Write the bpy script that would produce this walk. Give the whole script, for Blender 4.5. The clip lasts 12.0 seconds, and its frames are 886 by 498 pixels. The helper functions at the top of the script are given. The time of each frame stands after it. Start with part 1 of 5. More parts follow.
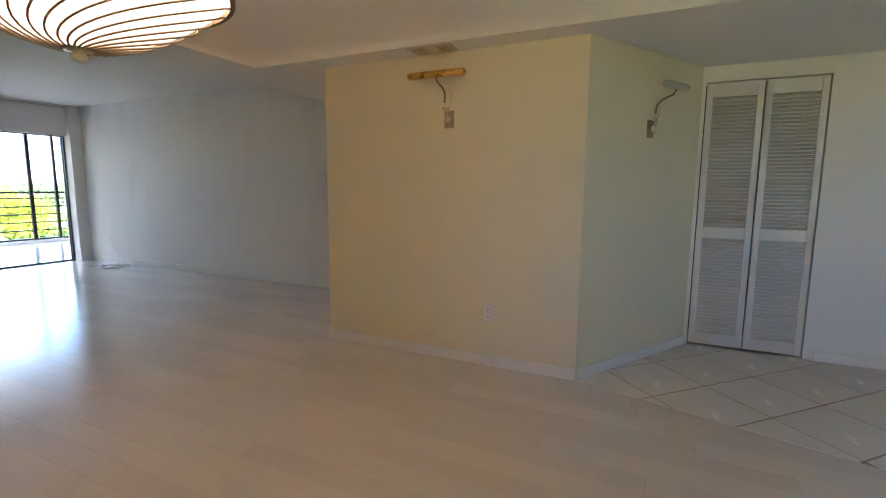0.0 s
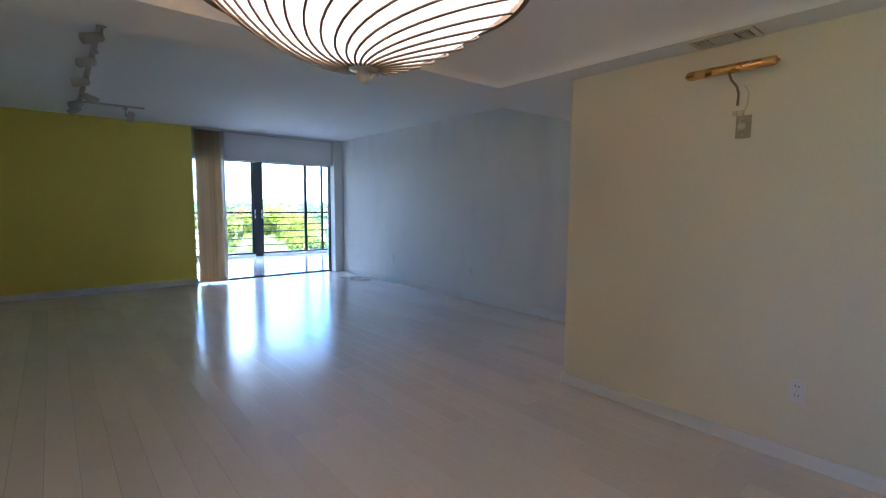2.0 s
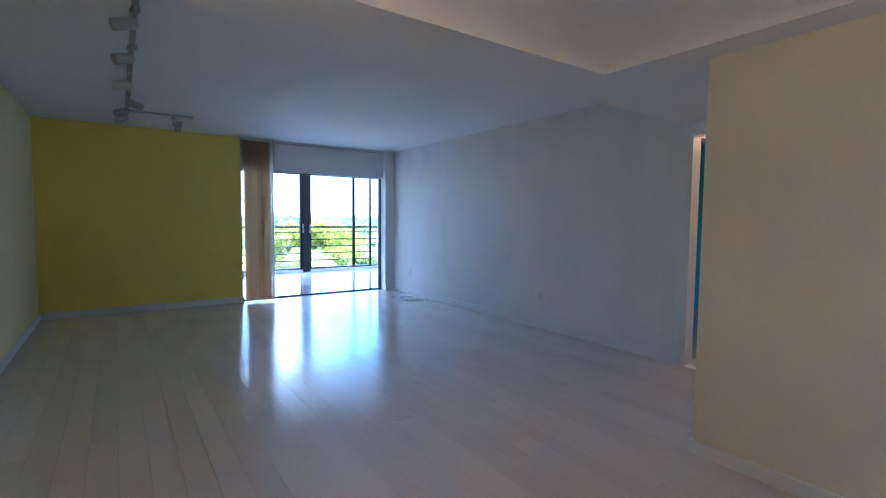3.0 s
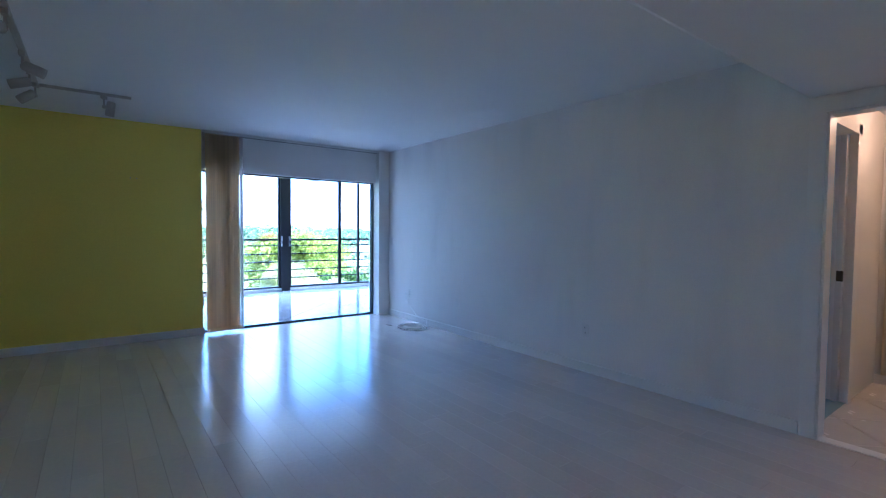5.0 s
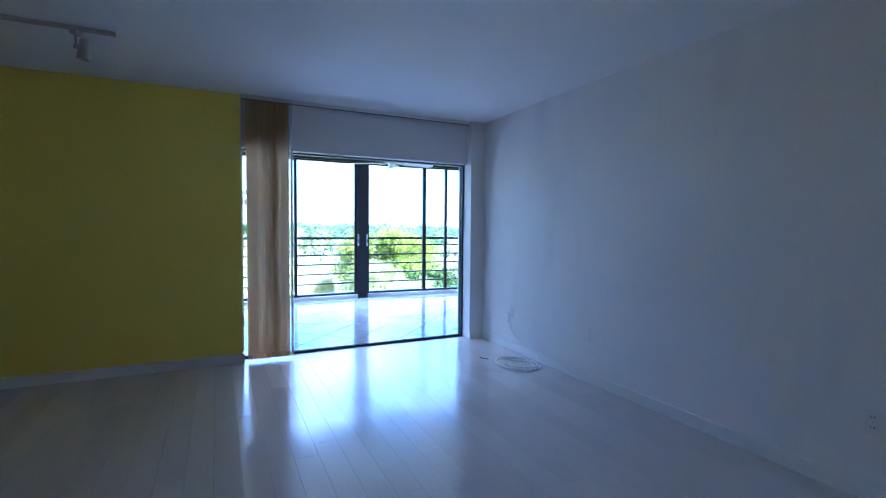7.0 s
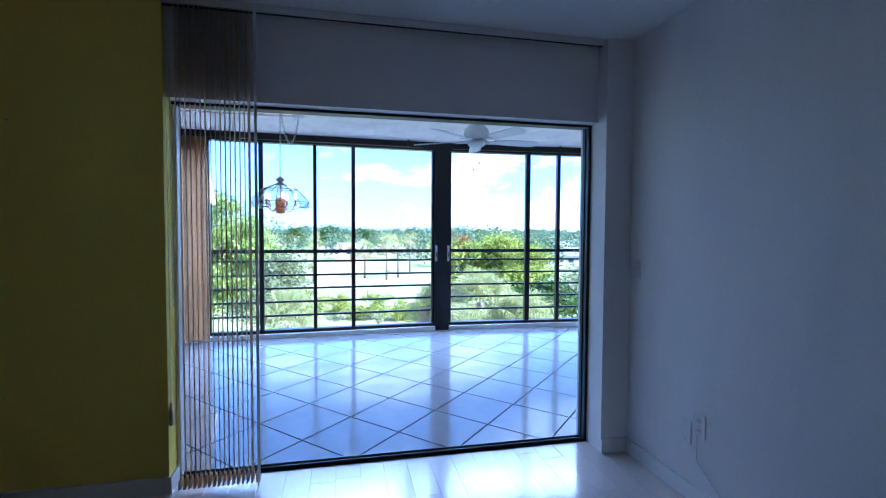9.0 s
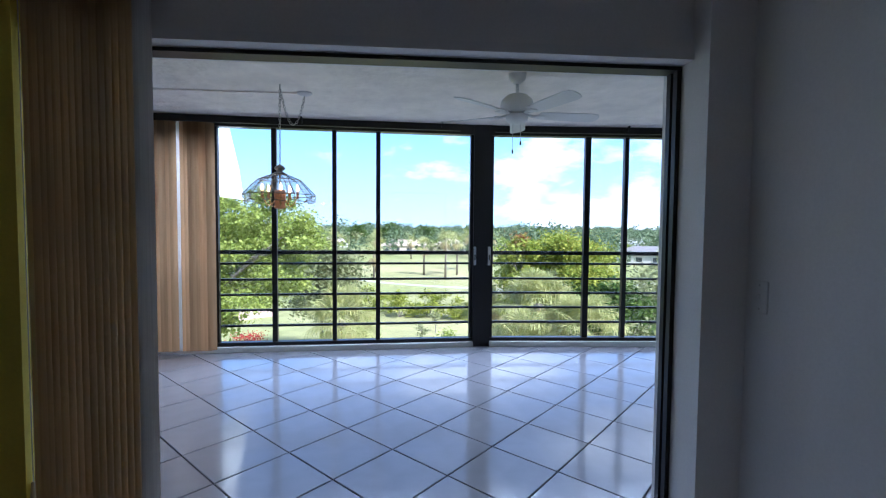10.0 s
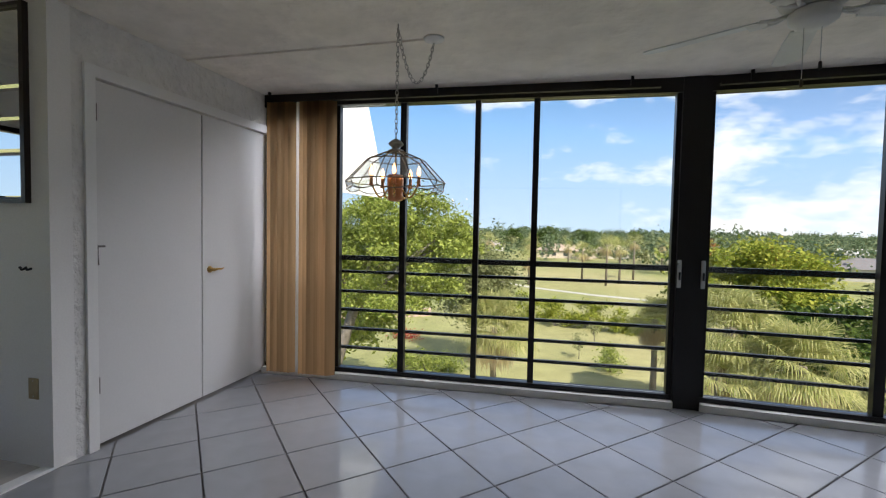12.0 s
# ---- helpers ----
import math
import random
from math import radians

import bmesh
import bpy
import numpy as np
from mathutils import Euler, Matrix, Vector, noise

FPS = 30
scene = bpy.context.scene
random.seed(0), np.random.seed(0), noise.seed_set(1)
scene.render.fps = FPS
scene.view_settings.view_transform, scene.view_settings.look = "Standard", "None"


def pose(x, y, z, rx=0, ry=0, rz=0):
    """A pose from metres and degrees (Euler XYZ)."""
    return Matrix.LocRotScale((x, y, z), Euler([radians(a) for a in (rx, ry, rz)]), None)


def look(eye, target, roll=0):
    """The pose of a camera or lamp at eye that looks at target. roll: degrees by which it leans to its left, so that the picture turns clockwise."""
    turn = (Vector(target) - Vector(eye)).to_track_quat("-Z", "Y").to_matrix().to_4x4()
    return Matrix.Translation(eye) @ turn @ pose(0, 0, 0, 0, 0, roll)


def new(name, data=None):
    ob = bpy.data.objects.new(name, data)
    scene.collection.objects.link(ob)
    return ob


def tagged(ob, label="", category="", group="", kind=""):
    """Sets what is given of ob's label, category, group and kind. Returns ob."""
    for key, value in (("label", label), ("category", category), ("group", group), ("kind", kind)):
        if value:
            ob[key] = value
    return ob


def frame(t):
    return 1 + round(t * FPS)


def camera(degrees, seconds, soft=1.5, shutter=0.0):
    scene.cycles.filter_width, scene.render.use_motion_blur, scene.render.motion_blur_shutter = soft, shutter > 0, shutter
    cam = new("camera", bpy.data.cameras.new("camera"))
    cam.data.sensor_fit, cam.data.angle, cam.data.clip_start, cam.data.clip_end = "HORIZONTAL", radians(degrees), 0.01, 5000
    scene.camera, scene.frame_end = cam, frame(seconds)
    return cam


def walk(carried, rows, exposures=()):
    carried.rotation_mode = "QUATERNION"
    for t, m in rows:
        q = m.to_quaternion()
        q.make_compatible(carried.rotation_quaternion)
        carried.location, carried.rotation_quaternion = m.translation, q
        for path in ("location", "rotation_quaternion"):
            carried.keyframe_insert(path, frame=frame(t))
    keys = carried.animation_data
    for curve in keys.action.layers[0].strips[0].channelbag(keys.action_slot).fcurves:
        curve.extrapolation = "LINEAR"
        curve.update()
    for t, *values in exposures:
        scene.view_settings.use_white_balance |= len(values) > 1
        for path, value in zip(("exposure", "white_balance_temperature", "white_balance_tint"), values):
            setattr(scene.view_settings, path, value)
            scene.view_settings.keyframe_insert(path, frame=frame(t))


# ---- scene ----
cam = camera(87.2, 12.0, 1.2)
PATH = [
    (0, (0.841, 1.293, 1.232), (0.0, 3.088, 0.97), 0.4),
    (0.5, (0.805, 1.29, 1.233), (-0.261, 2.964, 0.987), 0.5),
    (1, (0.725, 1.306, 1.245), (-0.523, 2.851, 1.012), 0.6),
    (1.5, (0.598, 1.324, 1.245), (-0.801, 2.737, 1.036), 0.6),
    (2, (0.378, 1.483, 1.273), (-1.147, 2.764, 1.087), 0.4),
    (2.5, (0.083, 1.613, 1.291), (-1.522, 2.796, 1.136), 0.6),
    (3, (-0.304, 1.689, 1.278), (-1.942, 2.831, 1.151), 0.5),
    (4.8, (-1.428, 2.092, 1.288), (-3.006, 3.319, 1.206), 0.5),
    (5, (-1.518, 2.162, 1.287), (-3.117, 3.361, 1.208), 0.5),
    (5.5, (-1.757, 2.321, 1.285), (-3.399, 3.46, 1.205), 0.4),
    (6, (-2.157, 2.506, 1.298), (-3.852, 3.565, 1.213), 0.8),
    (6.5, (-2.587, 2.742, 1.291), (-4.332, 3.714, 1.201), 0.8),
    (7, (-3.081, 3.004, 1.278), (-4.879, 3.876, 1.185), 0.5),
    (7.2, (-3.299, 3.122, 1.289), (-5.12, 3.944, 1.193), 0.6),
    (8.8, (-5.021, 3.972, 1.336), (-6.966, 4.434, 1.255), 0.4),
    (9, (-5.197, 4.07, 1.339), (-7.151, 4.49, 1.26), 0.3),
    (9.5, (-5.643, 4.301, 1.343), (-7.619, 4.598, 1.254), 0.5),
    (10, (-6.078, 4.499, 1.356), (-8.069, 4.662, 1.263), 0.5),
    (10.5, (-6.498, 4.597, 1.344), (-8.495, 4.62, 1.247), 0.8),
    (11, (-6.888, 4.579, 1.343), (-8.882, 4.468, 1.246), 1.0),
    (11.5, (-7.189, 4.515, 1.335), (-9.167, 4.234, 1.249), 1.0),
    (12, (-7.452, 4.423, 1.34), (-9.388, 3.929, 1.254), 1.1),
]
EXPOSURES = [
    (0.0, 3.62, 6050, 18), (0.5, 3.42, 5350, 19), (1.5, 3.36, 4900, 17), (3.0, 3.4, 4500, 17), (5.0, 3.25, 4250, 18), (7.0, 2.97, 4300, 20),
    (9.0, 1.8, 4400, 22), (10.0, 1.13, 5300, 22), (11.0, 0.53, 6200, 20), (12.0, 0.45, 6850, 20),
]
walk(cam, [(t, look(eye, target, roll)) for t, eye, target, roll in PATH], EXPOSURES)


# ---- world and sun ----
def make_world():
    w = bpy.data.worlds.new("sky")
    scene.world = w
    w.use_nodes = True
    nt = w.node_tree
    nt.nodes.clear()
    out = nt.nodes.new("ShaderNodeOutputWorld")
    bg = nt.nodes.new("ShaderNodeBackground")
    bg.inputs["Strength"].default_value = 0.15
    sky = nt.nodes.new("ShaderNodeTexSky")
    sky.sky_type = "NISHITA"
    sky.sun_disc = False
    sky.sun_elevation = radians(45)
    sky.sun_rotation = radians(62)
    sky.air_density, sky.dust_density, sky.ozone_density = 0.8, 0.05, 3.0
    tc = nt.nodes.new("ShaderNodeTexCoord")
    xyz = nt.nodes.new("ShaderNodeSeparateXYZ")
    nt.links.new(tc.outputs["Generated"], xyz.inputs[0])
    # clouds: broken cumulus, thickening towards the north
    mp = nt.nodes.new("ShaderNodeMapping")
    mp.inputs["Scale"].default_value = (1.0, 1.0, 2.6)
    mp.inputs["Location"].default_value = (0.35, 1.31, 0.2)
    nz = nt.nodes.new("ShaderNodeTexNoise")
    nz.inputs["Scale"].default_value = 4.6
    nz.inputs["Detail"].default_value = 9
    nz.inputs["Roughness"].default_value = 0.58
    more = nt.nodes.new("ShaderNodeMath")
    more.operation = "MULTIPLY_ADD"
    more.inputs[1].default_value = 0.26
    rp = nt.nodes.new("ShaderNodeValToRGB")
    rp.color_ramp.elements[0].position = 0.54
    rp.color_ramp.elements[1].position = 0.68
    mx = nt.nodes.new("ShaderNodeMix")
    mx.data_type = "RGBA"
    mx.inputs[7].default_value = (6.6, 6.8, 7.1, 1)
    nt.links.new(tc.outputs["Generated"], mp.inputs[0])
    nt.links.new(mp.outputs[0], nz.inputs["Vector"])
    nt.links.new(xyz.outputs["Y"], more.inputs[0])
    nt.links.new(nz.outputs["Fac"], more.inputs[2])
    nt.links.new(more.outputs[0], rp.inputs[0])
    nt.links.new(rp.outputs["Color"], mx.inputs[0])
    # the clear sky: pale at the horizon, blue above
    height = nt.nodes.new("ShaderNodeMapRange")
    height.inputs["From Min"].default_value, height.inputs["From Max"].default_value = 0.0, 0.26
    nt.links.new(xyz.outputs["Z"], height.inputs["Value"])
    pale = nt.nodes.new("ShaderNodeMix")
    pale.data_type = "RGBA"
    pale.inputs[6].default_value = (3.7, 4.9, 6.2, 1)
    pale.inputs[7].default_value = (1.35, 3.2, 6.0, 1)
    nt.links.new(height.outputs["Result"], pale.inputs[0])
    low = nt.nodes.new("ShaderNodeVectorMath")
    low.operation = "MINIMUM"
    nt.links.new(sky.outputs[0], low.inputs[0])
    nt.links.new(pale.outputs[2], low.inputs[1])
    nt.links.new(low.outputs[0], mx.inputs[6])
    nt.links.new(mx.outputs[2], bg.inputs["Color"])
    nt.links.new(bg.outputs[0], out.inputs[0])


make_world()
SUN = bpy.data.lights.new("sun", "SUN")
SUN.energy, SUN.angle, SUN.color = 5.0, radians(0.53), (1.0, 0.95, 0.86)
new("sun", SUN).matrix_world = look((0, 0, 40), (0 - 20, 0 - 14, 40 - 25))

# area lamps added outside, above the balcony window heads, standing in for skylight
for name, centre, aim, long in (("sky fill left", (-12.6, 3.3, 3.75), (-9.0, 3.5, 0.0), 3.6), ("sky fill right", (-12.6, 7.0, 3.75), (-9.0, 6.8, 0.0), 3.4)):
    la = bpy.data.lights.new(name, "AREA")
    la.shape, la.size, la.size_y, la.energy, la.color = "RECTANGLE", long, 1.6, 192, (0.80, 0.89, 1.0)
    new("sky_fill_light", la).matrix_world = look(centre, aim)
# fill lamp in the opening of the added, unseen dining window
la = bpy.data.lights.new("dining fill", "AREA")
la.shape, la.size, la.size_y, la.energy, la.color = "RECTANGLE", 0.9, 1.3, 0.03, (0.66, 0.83, 1.0)
new("sky_fill_light", la).matrix_world = look((2.55, 0.83, 1.3), (2.55, 3.0, 1.3))


# ---- materials ----
def nodes_of(name):
    m = bpy.data.materials.new(name)
    m.use_nodes = True
    nt = m.node_tree
    b = nt.nodes["Principled BSDF"]
    return m, nt, b


def surface(name, color, rough=0.6, metal=0.0, vary=0.08, scale=3.0, fine=60.0, bump=0.1, dist=0.004, spec=0.5, island=0.0, coat=0.0, streak=0.0):
    """A painted or natural surface: two scales of tone, uneven gloss and a fine relief."""
    m, nt, b = nodes_of(name)
    tc = nt.nodes.new("ShaderNodeTexCoord")
    big = nt.nodes.new("ShaderNodeTexNoise")
    big.inputs["Scale"].default_value, big.inputs["Detail"].default_value = scale, 5
    small = nt.nodes.new("ShaderNodeTexNoise")
    small.inputs["Scale"].default_value, small.inputs["Detail"].default_value = fine, 6
    for n in (big, small):
        nt.links.new(tc.outputs["Object"], n.inputs["Vector"])
    add = nt.nodes.new("ShaderNodeMath")
    add.operation = "ADD"
    nt.links.new(big.outputs["Fac"], add.inputs[0])
    nt.links.new(small.outputs["Fac"], add.inputs[1])
    mr = nt.nodes.new("ShaderNodeMapRange")
    mr.inputs["From Min"].default_value, mr.inputs["From Max"].default_value = 0.6, 1.4
    mr.inputs["To Min"].default_value, mr.inputs["To Max"].default_value = 1 - vary, 1 + vary
    nt.links.new(add.outputs[0], mr.inputs["Value"])
    value = mr.outputs["Result"]
    if island:
        oi = nt.nodes.new("ShaderNodeObjectInfo")
        r2 = nt.nodes.new("ShaderNodeMapRange")
        r2.inputs["To Min"].default_value, r2.inputs["To Max"].default_value = 1 - island, 1 + island
        nt.links.new(oi.outputs["Random"], r2.inputs["Value"])
        mu = nt.nodes.new("ShaderNodeMath")
        mu.operation = "MULTIPLY"
        nt.links.new(value, mu.inputs[0])
        nt.links.new(r2.outputs["Result"], mu.inputs[1])
        value = mu.outputs[0]
    if streak:
        mp = nt.nodes.new("ShaderNodeMapping")
        mp.inputs["Scale"].default_value = (2.2, 2.2, 0.5)
        st = nt.nodes.new("ShaderNodeTexNoise")
        st.inputs["Scale"].default_value, st.inputs["Detail"].default_value = 1.6, 6
        r3 = nt.nodes.new("ShaderNodeMapRange")
        r3.inputs["From Min"].default_value, r3.inputs["From Max"].default_value = 0.5, 0.75
        r3.inputs["To Min"].default_value, r3.inputs["To Max"].default_value = 1.0, 1 - streak
        nt.links.new(tc.outputs["Object"], mp.inputs[0])
        nt.links.new(mp.outputs[0], st.inputs["Vector"])
        nt.links.new(st.outputs["Fac"], r3.inputs["Value"])
        m3 = nt.nodes.new("ShaderNodeMath")
        m3.operation = "MULTIPLY"
        nt.links.new(value, m3.inputs[0])
        nt.links.new(r3.outputs["Result"], m3.inputs[1])
        value = m3.outputs[0]
    hsv = nt.nodes.new("ShaderNodeHueSaturation")
    hsv.inputs["Color"].default_value = (*color, 1)
    nt.links.new(value, hsv.inputs["Value"])
    nt.links.new(hsv.outputs[0], b.inputs["Base Color"])
    b.inputs["Roughness"].default_value = rough
    b.inputs["Metallic"].default_value = metal
    b.inputs["Specular IOR Level"].default_value = spec
    b.inputs["Coat Weight"].default_value = coat
    b.inputs["Coat Roughness"].default_value = 0.14
    rr = nt.nodes.new("ShaderNodeMapRange")
    rr.inputs["To Min"].default_value, rr.inputs["To Max"].default_value = max(0.02, rough - 0.08), min(1, rough + 0.08)
    nt.links.new(big.outputs["Fac"], rr.inputs["Value"])
    nt.links.new(rr.outputs["Result"], b.inputs["Roughness"])
    if bump:
        bp = nt.nodes.new("ShaderNodeBump")
        bp.inputs["Strength"].default_value, bp.inputs["Distance"].default_value = bump, dist
        nt.links.new(small.outputs["Fac"], bp.inputs["Height"])
        nt.links.new(bp.outputs[0], b.inputs["Normal"])
    return m


def clear_glass(name, tint=(0.93, 0.97, 0.96), gloss=0.9):
    """Window glass: lets light through and mirrors more at a slant."""
    m = bpy.data.materials.new(name)
    m.use_nodes = True
    nt = m.node_tree
    nt.nodes.clear()
    out = nt.nodes.new("ShaderNodeOutputMaterial")
    tr = nt.nodes.new("ShaderNodeBsdfTransparent")
    tr.inputs[0].default_value = (*tint, 1)
    gl = nt.nodes.new("ShaderNodeBsdfGlossy")
    gl.inputs["Roughness"].default_value = 0.02
    fr = nt.nodes.new("ShaderNodeFresnel")
    fr.inputs["IOR"].default_value = 1.45
    mu = nt.nodes.new("ShaderNodeMath")
    mu.operation = "MULTIPLY"
    mu.inputs[1].default_value = gloss
    mx = nt.nodes.new("ShaderNodeMixShader")
    nt.links.new(fr.outputs[0], mu.inputs[0])
    nt.links.new(mu.outputs[0], mx.inputs[0])
    nt.links.new(tr.outputs[0], mx.inputs[1])
    nt.links.new(gl.outputs[0], mx.inputs[2])
    nt.links.new(mx.outputs[0], out.inputs[0])
    return m


def glowing(name, color, strength):
    m, nt, b = nodes_of(name)
    b.inputs["Base Color"].default_value = (*color, 1)
    b.inputs["Emission Color"].default_value = (*color, 1)
    b.inputs["Emission Strength"].default_value = strength
    return m


WHITE = surface("white wall paint", (0.80, 0.79, 0.765), 0.6, vary=0.05, scale=1.3, fine=90, bump=0.15)
CREAMW = surface("cream wall paint", (0.76, 0.71, 0.54), 0.6, vary=0.05, scale=1.3, fine=90, bump=0.15)
STAINED = surface("scuffed white wall paint", (0.79, 0.78, 0.76), 0.6, vary=0.05, scale=1.3, fine=90, bump=0.15, streak=0.08)
TRIM = surface("white gloss trim paint", (0.78, 0.78, 0.76), 0.35, vary=0.03, scale=4)
YELLOW = surface("yellow wall paint", (0.89, 0.75, 0.11), 0.6, vary=0.06, scale=1.2, fine=90, bump=0.15)
PALE = surface("pale yellow wall paint", (0.86, 0.79, 0.42), 0.6, vary=0.05, scale=1.2, fine=90, bump=0.15)
TEAL = surface("teal wall paint", (0.05, 0.42, 0.52), 0.6, vary=0.05)
CEIL = surface("white ceiling paint", (0.83, 0.83, 0.81), 0.75, vary=0.04, scale=0.8, fine=120, bump=0.2)
STUCCO = surface("trowelled ceiling plaster", (0.86, 0.81, 0.73), 0.75, vary=0.15, scale=1.4, fine=5, bump=0.9, dist=0.04)
PLASTER = surface("rough white plaster", (0.74, 0.73, 0.70), 0.8, vary=0.10, scale=3, fine=13, bump=1.0, dist=0.05)
CONCRETE = surface("floor slab concrete", (0.32, 0.31, 0.30), 0.85, vary=0.1)
GROUT = surface("dark tile grout", (0.16, 0.15, 0.14), 0.85, vary=0.1)
PLANK = surface("white-washed oak laminate", (0.65, 0.60, 0.55), 0.21, vary=0.05, scale=2.0, fine=40, bump=0.05, dist=0.002, island=0.05, spec=0.7, coat=0.6)
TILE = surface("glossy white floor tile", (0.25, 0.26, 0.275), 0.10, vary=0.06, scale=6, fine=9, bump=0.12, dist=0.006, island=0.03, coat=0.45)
TILE_F = surface("pale foyer tile", (0.68, 0.65, 0.60), 0.25, vary=0.05, scale=4, fine=60, bump=0.03, dist=0.003, island=0.03)
BLACK = surface("black anodised aluminium", (0.015, 0.014, 0.014), 0.4, 0.4, vary=0.15, scale=8)
GLASS = clear_glass("window glass")


# ---- building helpers ----
def box(bm, x0, y0, z0, x1, y1, z1, bevel=0.0):
    v = [bm.verts.new(p) for p in ((x0, y0, z0), (x1, y0, z0), (x1, y1, z0), (x0, y1, z0), (x0, y0, z1), (x1, y0, z1), (x1, y1, z1), (x0, y1, z1))]
    faces = [bm.faces.new([v[i] for i in f]) for f in ((3, 2, 1, 0), (4, 5, 6, 7), (0, 1, 5, 4), (1, 2, 6, 5), (2, 3, 7, 6), (3, 0, 4, 7))]
    if bevel:
        edges = list({e for f in faces for e in f.edges})
        bmesh.ops.bevel(bm, geom=edges, offset=bevel, segments=2, affect="EDGES", profile=0.5)
    return bm


def prism(bm, points, z0, z1):
    """An upright prism over a counter-clockwise outline."""
    lo = [bm.verts.new((x, y, z0)) for x, y in points]
    hi = [bm.verts.new((x, y, z1)) for x, y in points]
    n = len(points)
    bm.faces.new(lo[::-1])
    bm.faces.new(hi)
    for i in range(n):
        bm.faces.new((lo[i], lo[(i + 1) % n], hi[(i + 1) % n], hi[i]))
    return bm


def lathe(bm, profile, seg=24, cx=0.0, cy=0.0):
    """A turned shape from (radius, height) pairs."""
    rings = []
    for r, z in profile:
        if r < 1e-5:
            rings.append([bm.verts.new((cx, cy, z))])
        else:
            rings.append([bm.verts.new((cx + r * math.cos(2 * math.pi * k / seg), cy + r * math.sin(2 * math.pi * k / seg), z)) for k in range(seg)])
    for a, b in zip(rings, rings[1:]):
        for k in range(seg):
            q = [a[k % len(a)], a[(k + 1) % len(a)], b[(k + 1) % len(b)], b[k % len(b)]]
            q = list(dict.fromkeys(q))
            if len(q) > 2:
                bm.faces.new(q)
    return bm


def tube(bm, pts, r, seg=8, caps=True):
    """A round bar along points; r is one radius or one for each point."""
    pts = [Vector(p) for p in pts]
    rs = r if isinstance(r, (list, tuple)) else [r] * len(pts)
    rings, side = [], None
    for i, p in enumerate(pts):
        d = (pts[min(i + 1, len(pts) - 1)] - pts[max(i - 1, 0)]).normalized()
        if side is None:
            side = d.orthogonal().normalized()
        side = (side - d * side.dot(d))
        side = side.normalized() if side.length > 1e-6 else d.orthogonal().normalized()
        up = d.cross(side)
        rings.append([bm.verts.new(p + rs[i] * (math.cos(2 * math.pi * k / seg) * side + math.sin(2 * math.pi * k / seg) * up)) for k in range(seg)])
    for a, b in zip(rings, rings[1:]):
        for k in range(seg):
            bm.faces.new((a[k], a[(k + 1) % seg], b[(k + 1) % seg], b[k]))
    if caps:
        bm.faces.new(rings[0][::-1])
        bm.faces.new(rings[-1])
    return bm


def mesh_of(name, bm, material, smooth=False):
    me = bpy.data.meshes.new(name)
    bmesh.ops.recalc_face_normals(bm, faces=bm.faces)
    bm.to_mesh(me)
    bm.free()
    me.materials.append(material)
    if smooth:
        me.shade_smooth()
    return me


def part(name, bm, material, parent, label="", smooth=False, at=(0, 0, 0)):
    ob = new(name, mesh_of(name, bm, material, smooth))
    ob.parent = parent
    ob.location = at
    return tagged(ob, label)


def thing(name, at, label, category, group=""):
    ob = new(name)
    ob.location = at
    ob.empty_display_size = 0.1
    return tagged(ob, label, category, group)


def structure(name, bm, material, label=""):
    return tagged(new(name, mesh_of(name, bm, material)), label, "", "", "structure")


def boxes(*lot):
    bm = bmesh.new()
    for b in lot:
        box(bm, *b)
    return bm


def left_line(y):
    return -11.205 - 0.047 * (y - 1.8)


def right_line(y):
    return -11.375 + 0.05 * (y - 5.48)


# ---- large structure ----
XY, XP = -7.75, -7.70           # yellow wall, pier beside the north wall
XW, XB = -7.80, -8.0            # header face and balcony side of the balcony wall
YL, YR, ZO = 3.204, 5.59, 2.0   # left and right side and head of the balcony opening
YS, YN = 0.86, 5.765            # pale south wall, white north wall
ZC, ZS, ZB, ZT = 2.468, 2.135, 2.51, 2.281  # living ceiling, soffit, balcony ceiling, dining ceiling
YB, XA = 1.80, -9.32            # storage wall of the balcony, alcove wall
TOP = 2.62

# the gap at x 2.05 to 3.05 takes the added dining window
structure("wall_south", boxes((XB, YS - 0.12, 0, 2.05, YS, TOP), (2.05, YS - 0.12, 0, 3.05, YS, 0.6), (2.05, YS - 0.12, 2.0, 3.05, YS, TOP), (3.05, YS - 0.12, 0, 3.32, YS, TOP)), PALE, "yellow painted living room wall")
structure("wall_balcony_back", boxes((XB, YS, 0, XB + 0.06, YL, TOP)), WHITE, "white balcony side of the yellow wall")
structure("wall_yellow", boxes((XB + 0.06, YS, 0, XY, YL, TOP)), YELLOW, "mustard yellow accent wall beside the balcony opening")
# the unseen gap at y 6.4 to 8.3 is added to light the bedroom
structure("wall_balcony", boxes((XB, YL, ZO, XW, YR, TOP), (XB, YR, 0, XP, 6.4, TOP), (XB, 6.4, 2.04, XW, 8.3, TOP), (XB, 8.3, 0, XW, 8.72, TOP)), WHITE, "white wall with the wide balcony opening")
structure("wall_north", boxes((XP, YN, 0, -2.41, YN + 0.12, TOP), (-2.41, YN, 2.03, -1.566, YN + 0.12, TOP), (-1.63, YN, 0, -1.566, YN + 0.12, 2.03)), STAINED, "long white living room wall with faint scuffs")
bm = bmesh.new()
prism(bm, [(-1.566, 4.268), (0.40, 4.268), (1.06, 5.385), (1.06, 7.72), (-1.566, 7.72)], 0, TOP)
structure("wall_block", bm, CREAMW, "cream white wall block with an angled side")
